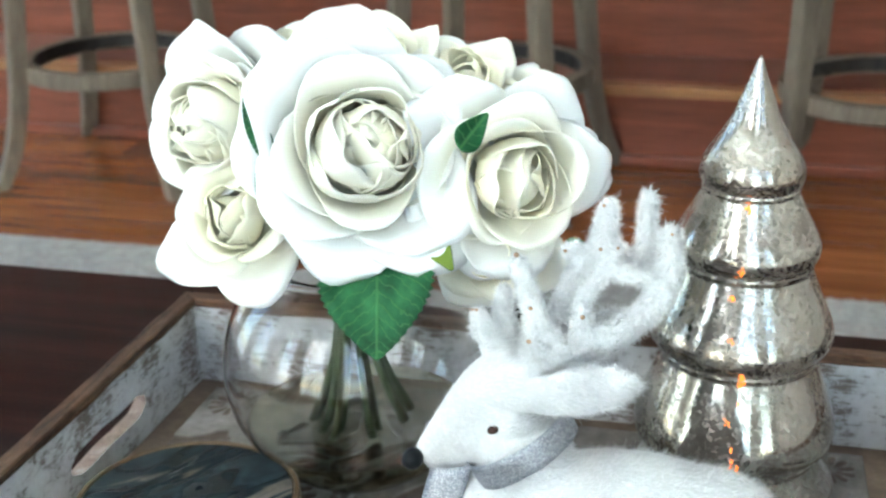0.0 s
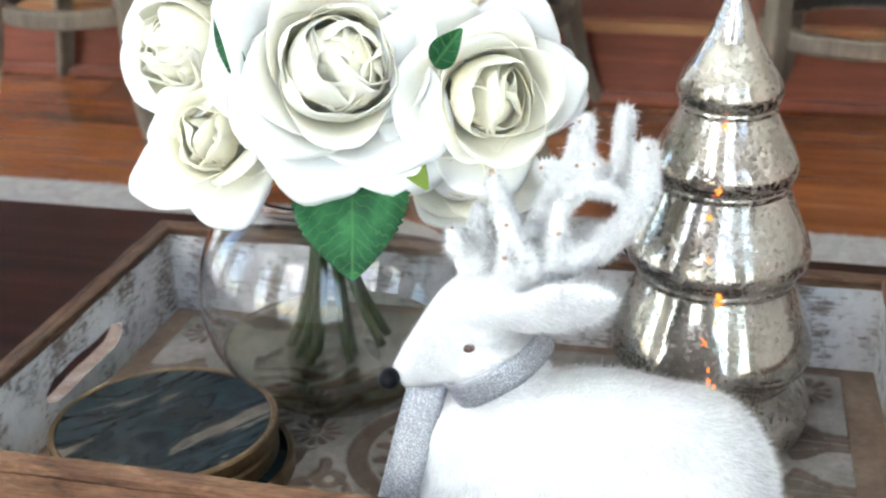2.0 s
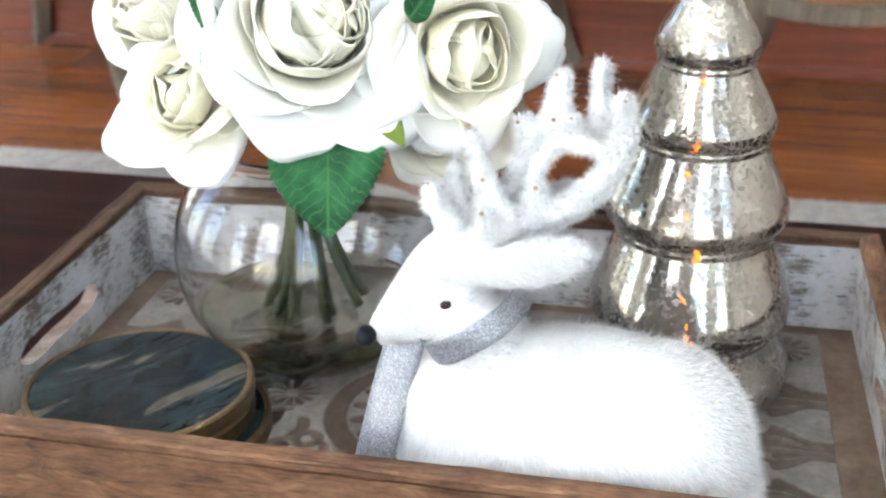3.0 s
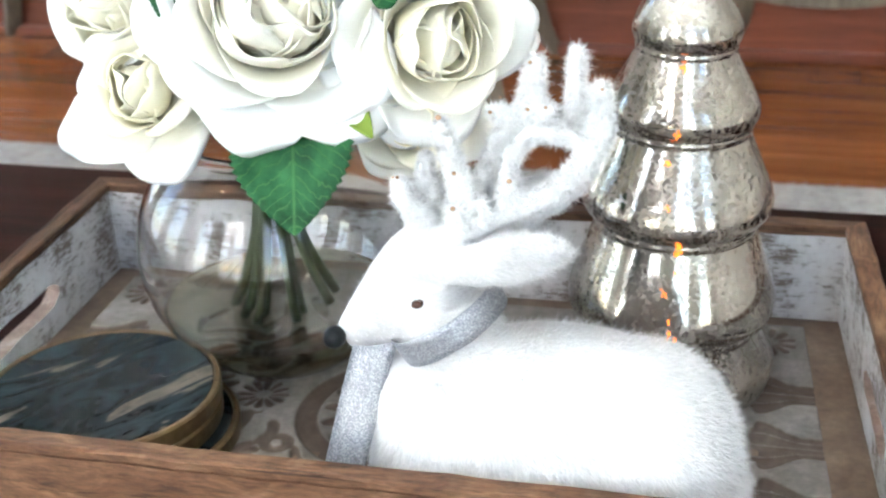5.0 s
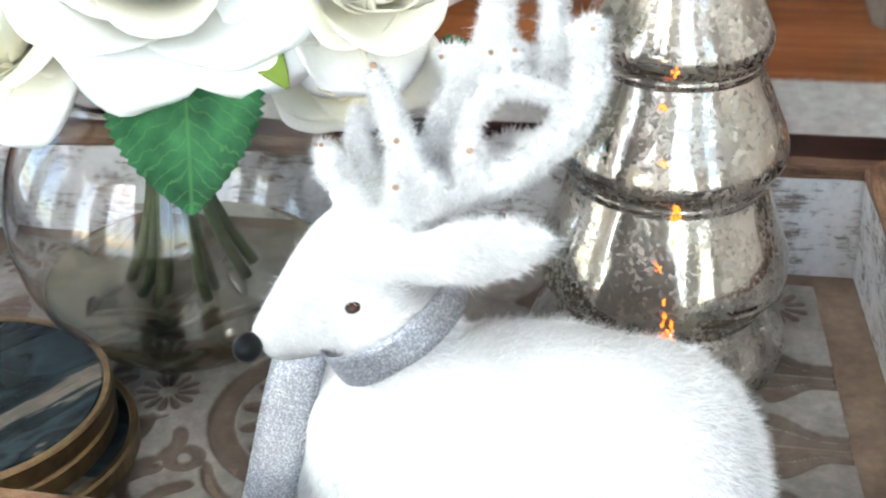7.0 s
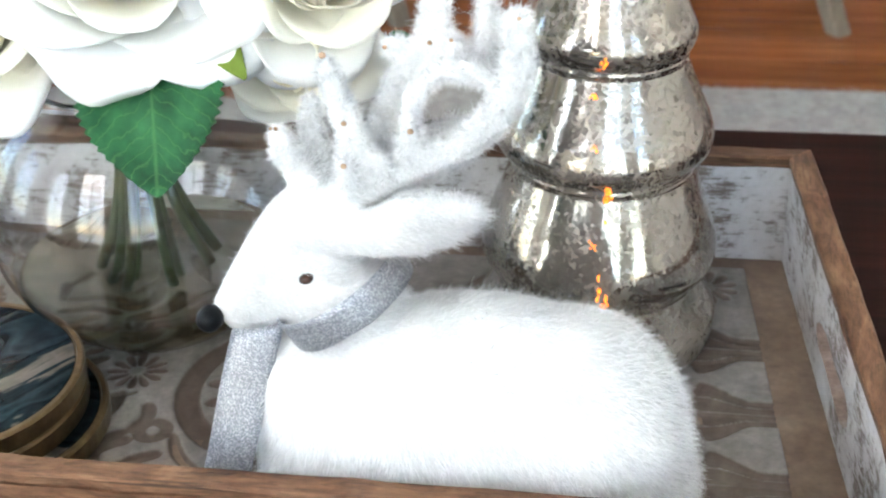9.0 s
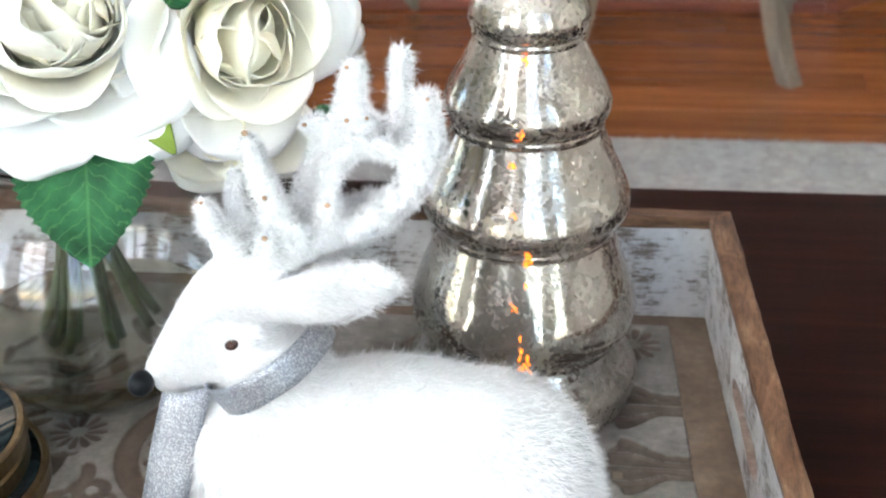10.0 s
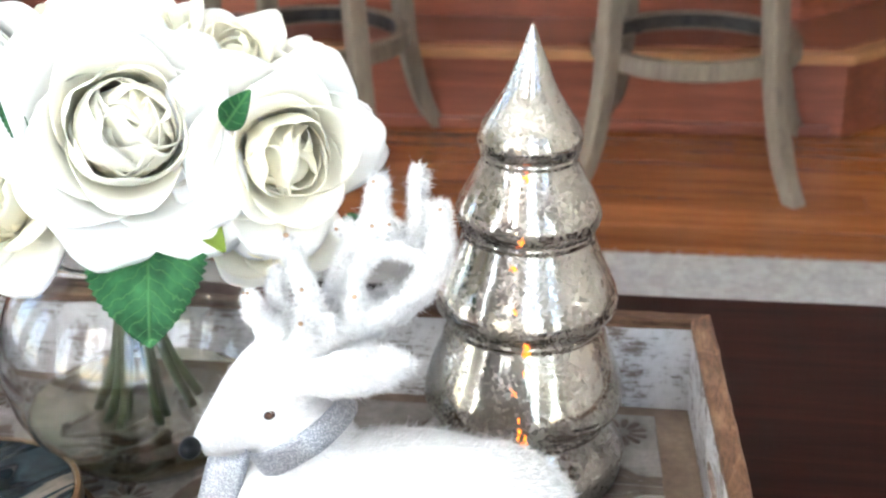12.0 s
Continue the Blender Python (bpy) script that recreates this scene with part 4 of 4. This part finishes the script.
def leaf_on(owner, base, tip, normal, W, fold=0.25, droop=0.12, mat="leaf", name="leaf", label=""):
    base, tip = Vector(base), Vector(tip)
    y = (tip - base).normalized()
    x = y.cross(Vector(normal)).normalized()
    z = x.cross(y)
    ob = part(name, leaf_bm((tip - base).length, W, fold, droop), M[mat], owner, label, smooth=True)
    ob.matrix_basis = Matrix.Translation(base - owner.matrix_basis.translation) @ Matrix((x, y, z)).transposed().to_4x4()
    return ob


# where the five stems that show end, from west to east
FEET = [(-0.0705, 0.080, 0.4995), (-0.0662, 0.078, 0.4871), (-0.0588, 0.074, 0.4838), (-0.0387, 0.078, 0.4868), (-0.0221, 0.080, 0.5043)]


def hidden_foot(k):
    """The end of a stem that stands right behind a front one."""
    x, y, z = FEET[k]
    return (x + 0.001, y + 0.007, z + 0.003)


front = rose((-0.011, 0.012, 0.6665), (0.42, -0.82, 0.38), 0.0485, 5, FEET[2])
right = rose((0.0475, 0.028, 0.652), (0.55, -0.82, 0.06), 0.0375, 11, FEET[4], CUP)
left = rose((-0.094, 0.050, 0.660), (-0.42, -0.86, 0.22), 0.0425, 17, FEET[0])
low = rose((-0.078, 0.028, 0.627), (-0.04, -0.80, 0.50), 0.0365, 23, FEET[1], LOOSE)
rose((0.034, 0.036, 0.616), (0.10, -0.96, -0.05), 0.034, 47, FEET[3], LOOSE, "half-hidden white silk rose hanging low in the bouquet")
rose((-0.020, 0.066, 0.690), (0.0, -0.45, 0.9), 0.033, 29, hidden_foot(1), LOOSE)
rose((0.019, 0.062, 0.684), (0.25, -0.60, 0.75), 0.025, 31, hidden_foot(3), LOOSE, "small ruffled white silk rose in the vase")
rose((-0.060, 0.074, 0.680), (-0.25, -0.40, 0.9), 0.033, 37, hidden_foot(0))
rose((0.036, 0.068, 0.662), (0.55, -0.30, 0.7), 0.035, 41, hidden_foot(4), CUP)
rose((-0.010, 0.128, 0.656), (0.1, 0.8, 0.45), 0.040, 43, hidden_foot(2))

leaf_on(front, (-0.0085, 0.016, 0.630), (-0.0019, -0.009, 0.582), (0.10, -0.95, 0.25), 0.048, 0.16, -0.06, label="dark green saw-toothed leaf hanging over the bowl")
leaf_on(left, (-0.0440, -0.002, 0.6600), (-0.0585, 0.004, 0.6960), (-0.5, -0.8, 0.1), 0.014, 0.3, 0.05)
leaf_on(left, (-0.0430, -0.004, 0.6680), (-0.0475, -0.010, 0.6400), (-0.4, -0.9, 0.1), 0.014, 0.3, 0.1)
leaf_on(right, (0.0330, 0.001, 0.6725), (0.0453, -0.006, 0.6885), (0.2, -0.9, 0.4), 0.0105, 0.25, 0.1)
leaf_on(front, (0.010, 0.022, 0.634), (0.0262, 0.004, 0.6205), (0.1, -0.9, 0.35), 0.012, 0.2, 0.1, "bract", "bract", "lime-green silk bract")
leaf_on(low, (-0.082, 0.045, 0.612), (-0.094, 0.036, 0.602), (-0.2, -0.9, 0.2), 0.014, 0.2, 0.1)
leaf_on(right, (0.066, 0.052, 0.618), (0.074, 0.048, 0.604), (0.3, -0.9, 0.2), 0.010, 0.2, 0.1)


# ---- reindeer figurine ----
def reindeer():
    bm = bmesh.new()
    # body lying on folded legs, then chest, neck and head
    ball_into(bm, (0.106, -0.0300, 0.514), (0.066, 0.036, 0.0465), u=28, v=20)
    ball_into(bm, (0.1355, -0.0290, 0.511), (0.037, 0.036, 0.0455), u=28, v=20)
    ball_into(bm, (0.1480, -0.0300, 0.497), (0.0275, 0.034, 0.0260), u=28, v=20)
    ball_into(bm, (0.067, -0.0320, 0.502), (0.036, 0.032, 0.040), u=28, v=20)
    ball_into(bm, (0.117, -0.0330, 0.492), (0.059, 0.036, 0.019))
    ball_into(bm, (0.062, -0.0400, 0.487), (0.036, 0.026, 0.014))
    ball_into(bm, (0.0585, -0.0340, 0.5240), (0.0265, 0.0240, 0.0300))
    tube_into(bm, [(0.076, -0.030, 0.510), (0.067, -0.030, 0.540), (0.062, -0.029, 0.572)], [0.028, 0.0205, 0.0165], 12, 18)
    # a long straight bridge from the nose to the brow, the cheek and the jaw
    tube_into(bm, [(0.0232, -0.031, 0.5535), (0.0338, -0.030, 0.5665), (0.0450, -0.029, 0.5800), (0.0540, -0.028, 0.5870), (0.0650, -0.028, 0.5860)], [0.0048, 0.0078, 0.0105, 0.0125, 0.0125], 18, 18)
    tube_into(bm, [(0.0232, -0.031, 0.5518), (0.0352, -0.030, 0.5545), (0.0490, -0.029, 0.5600), (0.0640, -0.028, 0.5700)], [0.0042, 0.0078, 0.0120, 0.0165], 14, 18, squash=0.9)
    ball_into(bm, (0.0530, -0.028, 0.5720), (0.0165, 0.0138, 0.0155))
    ball_into(bm, (0.0440, -0.029, 0.5660), (0.0120, 0.0112, 0.0110), Matrix.Rotation(-0.8, 4, "Y"))
    ball_into(bm, (0.0345, -0.030, 0.5600), (0.0100, 0.0078, 0.0080), Matrix.Rotation(-0.7, 4, "Y"))
    # ears: long pointed leaves of skin, dished on the outer side
    for y0, y1, dz in ((-0.040, -0.050, 0.0), (-0.016, -0.004, 0.006)):
        a, b = Vector((0.064, y0 + 0.003, 0.5860 + dz)), Vector((0.1105, y1 + 0.002, 0.6050 + dz))
        d = b - a
        turn = d.to_track_quat("X", "Z").to_matrix().to_4x4()
        for f, ln, hh in ((0.12, 0.20, 0.0060), (0.30, 0.26, 0.0088), (0.50, 0.28, 0.0102), (0.68, 0.24, 0.0092), (0.84, 0.15, 0.0064), (0.93, 0.10, 0.0038)):
            ball_into(bm, tuple(a + d * f + Vector((0, 0, -0.0012))), (d.length * ln, 0.0034, hh), turn, u=16, v=10)
    # antlers: a beam that sweeps back and up, a ring of tines over it, and blunt stubs
    near = [([(0.060, -0.032, 0.594), (0.0756, -0.030, 0.6020), (0.0884, -0.028, 0.6074), (0.1002, -0.028, 0.6132), (0.1120, -0.028, 0.6234), (0.1183, -0.028, 0.6345), (0.1200, -0.028, 0.6441), (0.1192, -0.028, 0.6535)], [0.0062, 0.0056, 0.0048, 0.0042, 0.0046, 0.0050, 0.0046, 0.0042]),
            ([(0.0890, -0.027, 0.6085), (0.0858, -0.023, 0.6160), (0.0868, -0.020, 0.6240), (0.0923, -0.018, 0.6322), (0.1016, -0.018, 0.6338), (0.1107, -0.021, 0.6322), (0.1165, -0.026, 0.6270)], [0.0040, 0.0036, 0.0034, 0.0036, 0.0036, 0.0036, 0.0036]),
            ([(0.0880, -0.028, 0.6085), (0.0878, -0.031, 0.6150), (0.0885, -0.033, 0.6200)], [0.0042, 0.0040, 0.0036]),
            ([(0.0735, -0.032, 0.6030), (0.0690, -0.029, 0.6170), (0.0640, -0.022, 0.6275), (0.0602, -0.018, 0.6345)], [0.0054, 0.0046, 0.0040, 0.0034]),
            ([(0.0690, -0.034, 0.6020), (0.0694, -0.037, 0.6090)], [0.0050, 0.0036]),
            ([(0.0790, -0.031, 0.6040), (0.0780, -0.034, 0.6110)], [0.0046, 0.0034])]
    far = [([(0.0620, -0.018, 0.592), (0.0724, -0.009, 0.6046), (0.0790, -0.006, 0.6210), (0.0870, -0.005, 0.6322), (0.1002, -0.005, 0.6331), (0.1079, -0.005, 0.6310)], [0.0058, 0.0054, 0.0050, 0.0054, 0.0050, 0.0044]),
           ([(0.1060, -0.005, 0.6293), (0.1076, -0.005, 0.6440), (0.1084, -0.006, 0.6595)], [0.0048, 0.0038, 0.0034]),
           ([(0.0900, -0.005, 0.6302), (0.0915, -0.005, 0.6440), (0.0930, -0.006, 0.6550)], [0.0056, 0.0050, 0.0038]),
           ([(0.0870, -0.006, 0.6300), (0.0815, -0.007, 0.6350), (0.0785, -0.009, 0.6375)], [0.0050, 0.0042, 0.0034]),
           ([(0.0960, -0.006, 0.6320), (0.0980, -0.011, 0.6395)], [0.0048, 0.0036]),
           ([(0.0560, -0.022, 0.5940), (0.0478, -0.024, 0.6065), (0.0456, -0.024, 0.6135)], [0.0072, 0.0046, 0.0034]),
           ([(0.0580, -0.018, 0.5940), (0.0525, -0.012, 0.6110), (0.0533, -0.012, 0.6195)], [0.0056, 0.0040, 0.0032]),
           ([(0.0640, -0.016, 0.5960), (0.0655, -0.013, 0.6090), (0.0625, -0.011, 0.6185)], [0.0050, 0.0038, 0.0030])]
    for pts, radii in near + far:
        tube_into(bm, pts, radii, 16, 10)
        ball_into(bm, pts[-1], (radii[-1], radii[-1], radii[-1]), u=10, v=8)
    rough = bpy.data.meshes.new("rough")
    bm.to_mesh(rough)
    bm.free()
    tmp = bpy.data.objects.new("rough", rough)
    scene.collection.objects.link(tmp)
    mod = tmp.modifiers.new("remesh", "REMESH")
    mod.mode, mod.voxel_size = "VOXEL", 0.0014
    sm = tmp.modifiers.new("smooth", "SMOOTH")
    sm.factor, sm.iterations = 0.5, 5
    bpy.context.view_layer.update()
    me = bpy.data.meshes.new_from_object(tmp.evaluated_get(bpy.context.evaluated_depsgraph_get()))
    bpy.data.objects.remove(tmp)
    nv = len(me.vertices)
    co = np.empty(nv * 3)
    me.vertices.foreach_get("co", co)
    co = co.reshape(-1, 3)
    me.calc_loop_triangles()
    tri = np.empty(len(me.loop_triangles) * 3, dtype=np.int64)
    me.loop_triangles.foreach_get("vertices", tri)
    tri = tri.reshape(-1, 3)
    bpy.data.meshes.remove(me)
    horn = np.clip((co[:, 2] - 0.598) / 0.008, 0, 1)[:, None]
    co += horn * 0.0012 * np.array([[noise.noise(Vector(p) * 210 + Vector((k, 0, 0))) for k in (0, 17, 31)] for p in co])
    co[:, 2] = np.maximum(co[:, 2], FL + 0.0006)
    # fur: slim tapered strands, combed back along the body and fluffy on the antlers
    rng = np.random.default_rng(12)
    a, b, c = co[tri[:, 0]], co[tri[:, 1]], co[tri[:, 2]]
    nrm = np.cross(b - a, c - a)
    area = np.linalg.norm(nrm, axis=1)
    nrm /= area[:, None] + 1e-15
    count = 125000
    bald = np.minimum(np.linalg.norm(a - (0.0196, -0.0360, 0.5534), axis=1) - 0.0066, np.minimum(np.linalg.norm(a - (0.0548, -0.0425, 0.5735), axis=1), np.linalg.norm(a - (0.0548, -0.0135, 0.5735), axis=1)) - 0.0025)
    bias = area * np.where(a[:, 2] > 0.604, 2.4, np.where((a[:, 0] > 0.079) & (a[:, 2] > 0.576) & (a[:, 1] < -0.0365), 2.0, 1.0)) * np.where(bald < 0, 0.0, 1.0)
    pick = rng.choice(len(tri), count, p=bias / bias.sum())
    w = rng.dirichlet((1, 1, 1), count)
    root = a[pick] * w[:, :1] + b[pick] * w[:, 1:2] + c[pick] * w[:, 2:]
    n = nrm[pick]
    antler = (root[:, 2] > 0.603) | ((root[:, 0] > 0.088) & (root[:, 2] > 0.59) & (root[:, 1] > -0.036))
    head = (~antler) & (root[:, 2] > np.where(root[:, 0] < 0.06, 0.540, 0.549)) & (root[:, 0] < 0.1)
    comb = np.where(head[:, None], (0.85, -0.05, 0.15), (0.62, -0.1, -0.55))
    ear = (root[:, 0] > 0.079) & (root[:, 2] > 0.576) & (root[:, 1] < -0.0365) & (~antler)
    comb = np.where(ear[:, None], (0.9, -0.15, 0.1), comb)
    chest = (~antler) & (~ear) & (~head) & (root[:, 0] < 0.085)
    comb = np.where(chest[:, None], (0.1, -0.1, -1.0), comb)
    lift = np.where(antler, 0.85, np.where(ear, 0.20, np.where(head, 0.30, 0.36)))[:, None]
    d = n * lift + comb * (1 - lift) * np.where(antler, 0.15, 1.0)[:, None] + rng.normal(0, 1.0, (count, 3)) * np.where(antler, 0.42, 0.20)[:, None]
    d -= n * np.minimum(0, (d * n).sum(1))[:, None] * 1.1
    d /= np.linalg.norm(d, axis=1)[:, None]
    length = np.where(antler, 0.0024, np.where(ear, 0.0046, np.where(head, 0.0034, 0.0050))) * rng.uniform(0.5, 1.25, count) * np.where(antler & (rng.random(count) < 0.06), 1.9, 1.0)
    side = np.cross(d, n + rng.normal(0, 0.2, (count, 3)))
    side /= np.linalg.norm(side, axis=1)[:, None] + 1e-12
    wid = np.where(antler, 0.00012, 0.00014)[:, None]
    p0, p1 = root - side * wid - n * 0.0002, root + side * wid - n * 0.0002
    tip = root + d * length[:, None]
    tip[:, 2] = np.maximum(tip[:, 2], FL + 0.0006)
    tip[:, 1] = np.maximum(tip[:, 1], -0.0712)
    # nose, eyes and the bark buds on the tines belong to the same mesh
    bm = bmesh.new()
    ball_into(bm, (0.0202, -0.0368, 0.5540), (0.0044, 0.0050, 0.0046), Matrix.Rotation(0.8, 4, "Y"), 1, 16, 12)
    for y in (-0.0412, -0.0148):
        ball_into(bm, (0.0548, y, 0.5735), (0.0025, 0.0022, 0.0018), Matrix.Rotation(-0.3, 4, "Y"), 2, 12, 8)
    for p, s in (((0.0602, -0.0205, 0.6385), 0.0020), ((0.0690, -0.0355, 0.6235), 0.0015), ((0.0694, -0.0412, 0.6125), 0.0017), ((0.0890, -0.0372, 0.6225), 0.0017), ((0.0462, -0.0290, 0.6180), 0.0012), ((0.0440, -0.0270, 0.6170), 0.0010),
                 ((0.0920, -0.0105, 0.6570), 0.0013), ((0.0776, -0.0130, 0.6385), 0.0014), ((0.0912, -0.0125, 0.6400), 0.0014), ((0.0982, -0.0150, 0.6420), 0.0012), ((0.0812, -0.0120, 0.6440), 0.0010), ((0.1206, -0.0330, 0.6560), 0.0011)):
        ball_into(bm, p, (s * 0.6, s * 0.55, s * 0.5), None, 3, 8, 6)
    bmesh.ops.triangulate(bm, faces=bm.faces[:])
    bm.verts.index_update()
    small = np.array([v.co[:] for v in bm.verts])
    small_tri = np.array([[v.index for v in f.verts] for f in bm.faces])
    small_mat = [f.material_index for f in bm.faces]
    bm.free()
    verts = np.concatenate([co, np.stack([p0, p1, tip], 1).reshape(-1, 3), small])
    faces = np.concatenate([tri, (nv + np.arange(count * 3)).reshape(-1, 3), small_tri + nv + 3 * count])
    out = bpy.data.meshes.new("reindeer_figurine")
    out.from_pydata(verts.tolist(), [], faces.tolist())
    for one in (M["fur"], M["nose"], M["eye"], M["berry"], M["strand"]):
        out.materials.append(one)
    out.polygons.foreach_set("material_index", [0] * len(tri) + [4] * count + small_mat)
    out.polygons.foreach_set("use_smooth", [True] * len(tri) + [False] * count + [True] * len(small_mat))
    ob = new("reindeer_figurine", out)
    return tagged(ob, "white furry reindeer figurine lying in the tray", "figurine")


reindeer()


def ribbon():
    r = empty("ribbon", pose(0, 0, 0), "silver glitter ribbon tied round the reindeer's neck", "ribbon")
    # loop round the neck: tilted, rising to the back
    rows = []
    for j in range(5):
        h = (j / 4 - 0.5) * 0.0108
        row = []
        for i in range(49):
            a = 2 * math.pi * i / 48
            p = Vector((0.0222 * math.cos(a), 0.0222 * math.sin(a), h))
            p = Matrix.Rotation(radians(-31), 3, "Y") @ p
            row.append(Vector((0.0632, -0.0295, 0.5622)) + p * (1 + 0.02 * noise.noise(Vector((math.cos(a), math.sin(a), j * 0.3)) * 2)))
        rows.append([tuple(q) for q in row])
    part("neck_loop", sheet_bm(rows, 0.0006), M["glitter"], r, smooth=True)
    rows = []
    for j in range(20):
        v = j / 19
        cx, cy, cz = 0.0378 - 0.0195 * v, -0.043 - 0.019 * math.sin(v * 1.5), 0.5555 - 0.079 * v
        row = []
        for i in range(7):
            u = i / 3 - 1
            row.append((cx + 0.0083 * u, cy + 0.0015 * math.sin(4 * v + u) + 0.002 * u * u, cz + 0.001 * u + 0.0008 * math.sin(9 * v)))
        rows.append(row)
    part("tail", sheet_bm(rows, 0.0006), M["glitter"], r, smooth=True)
    return r


ribbon()


# ---- floor boards ----
def boards():
    rnd = random.Random(2)
    w, y = 0.083, 1.30
    kinds = {}
    while y < 2.0:
        y1 = min(y + w, 2.0)
        x = XW
        while x < XE - 0.05:
            ln = rnd.choice((0.7, 0.9, 1.2, 1.5, 1.8)) if x > XW else rnd.choice((0.3, 0.5, 0.7, 0.9, 1.1, 1.3))
            ln = round(min(ln, XE - x), 3)
            key = (round(y1 - y, 4), ln)
            if key not in kinds:
                bm = box_bm(0.0006, ln - 0.0006, 0.0006, key[0] - 0.0006, -0.004, 0.0, 0.0008, 1)
                kinds[key] = bpy.data.meshes.new("floor_board")
                bm.to_mesh(kinds[key])
                bm.free()
                kinds[key].materials.append(M["oak"])
            ob = new("floor_board", kinds[key])
            ob.parent = floor
            ob.location = (x, y, 0)
            x += ln
        y = y1


boards()
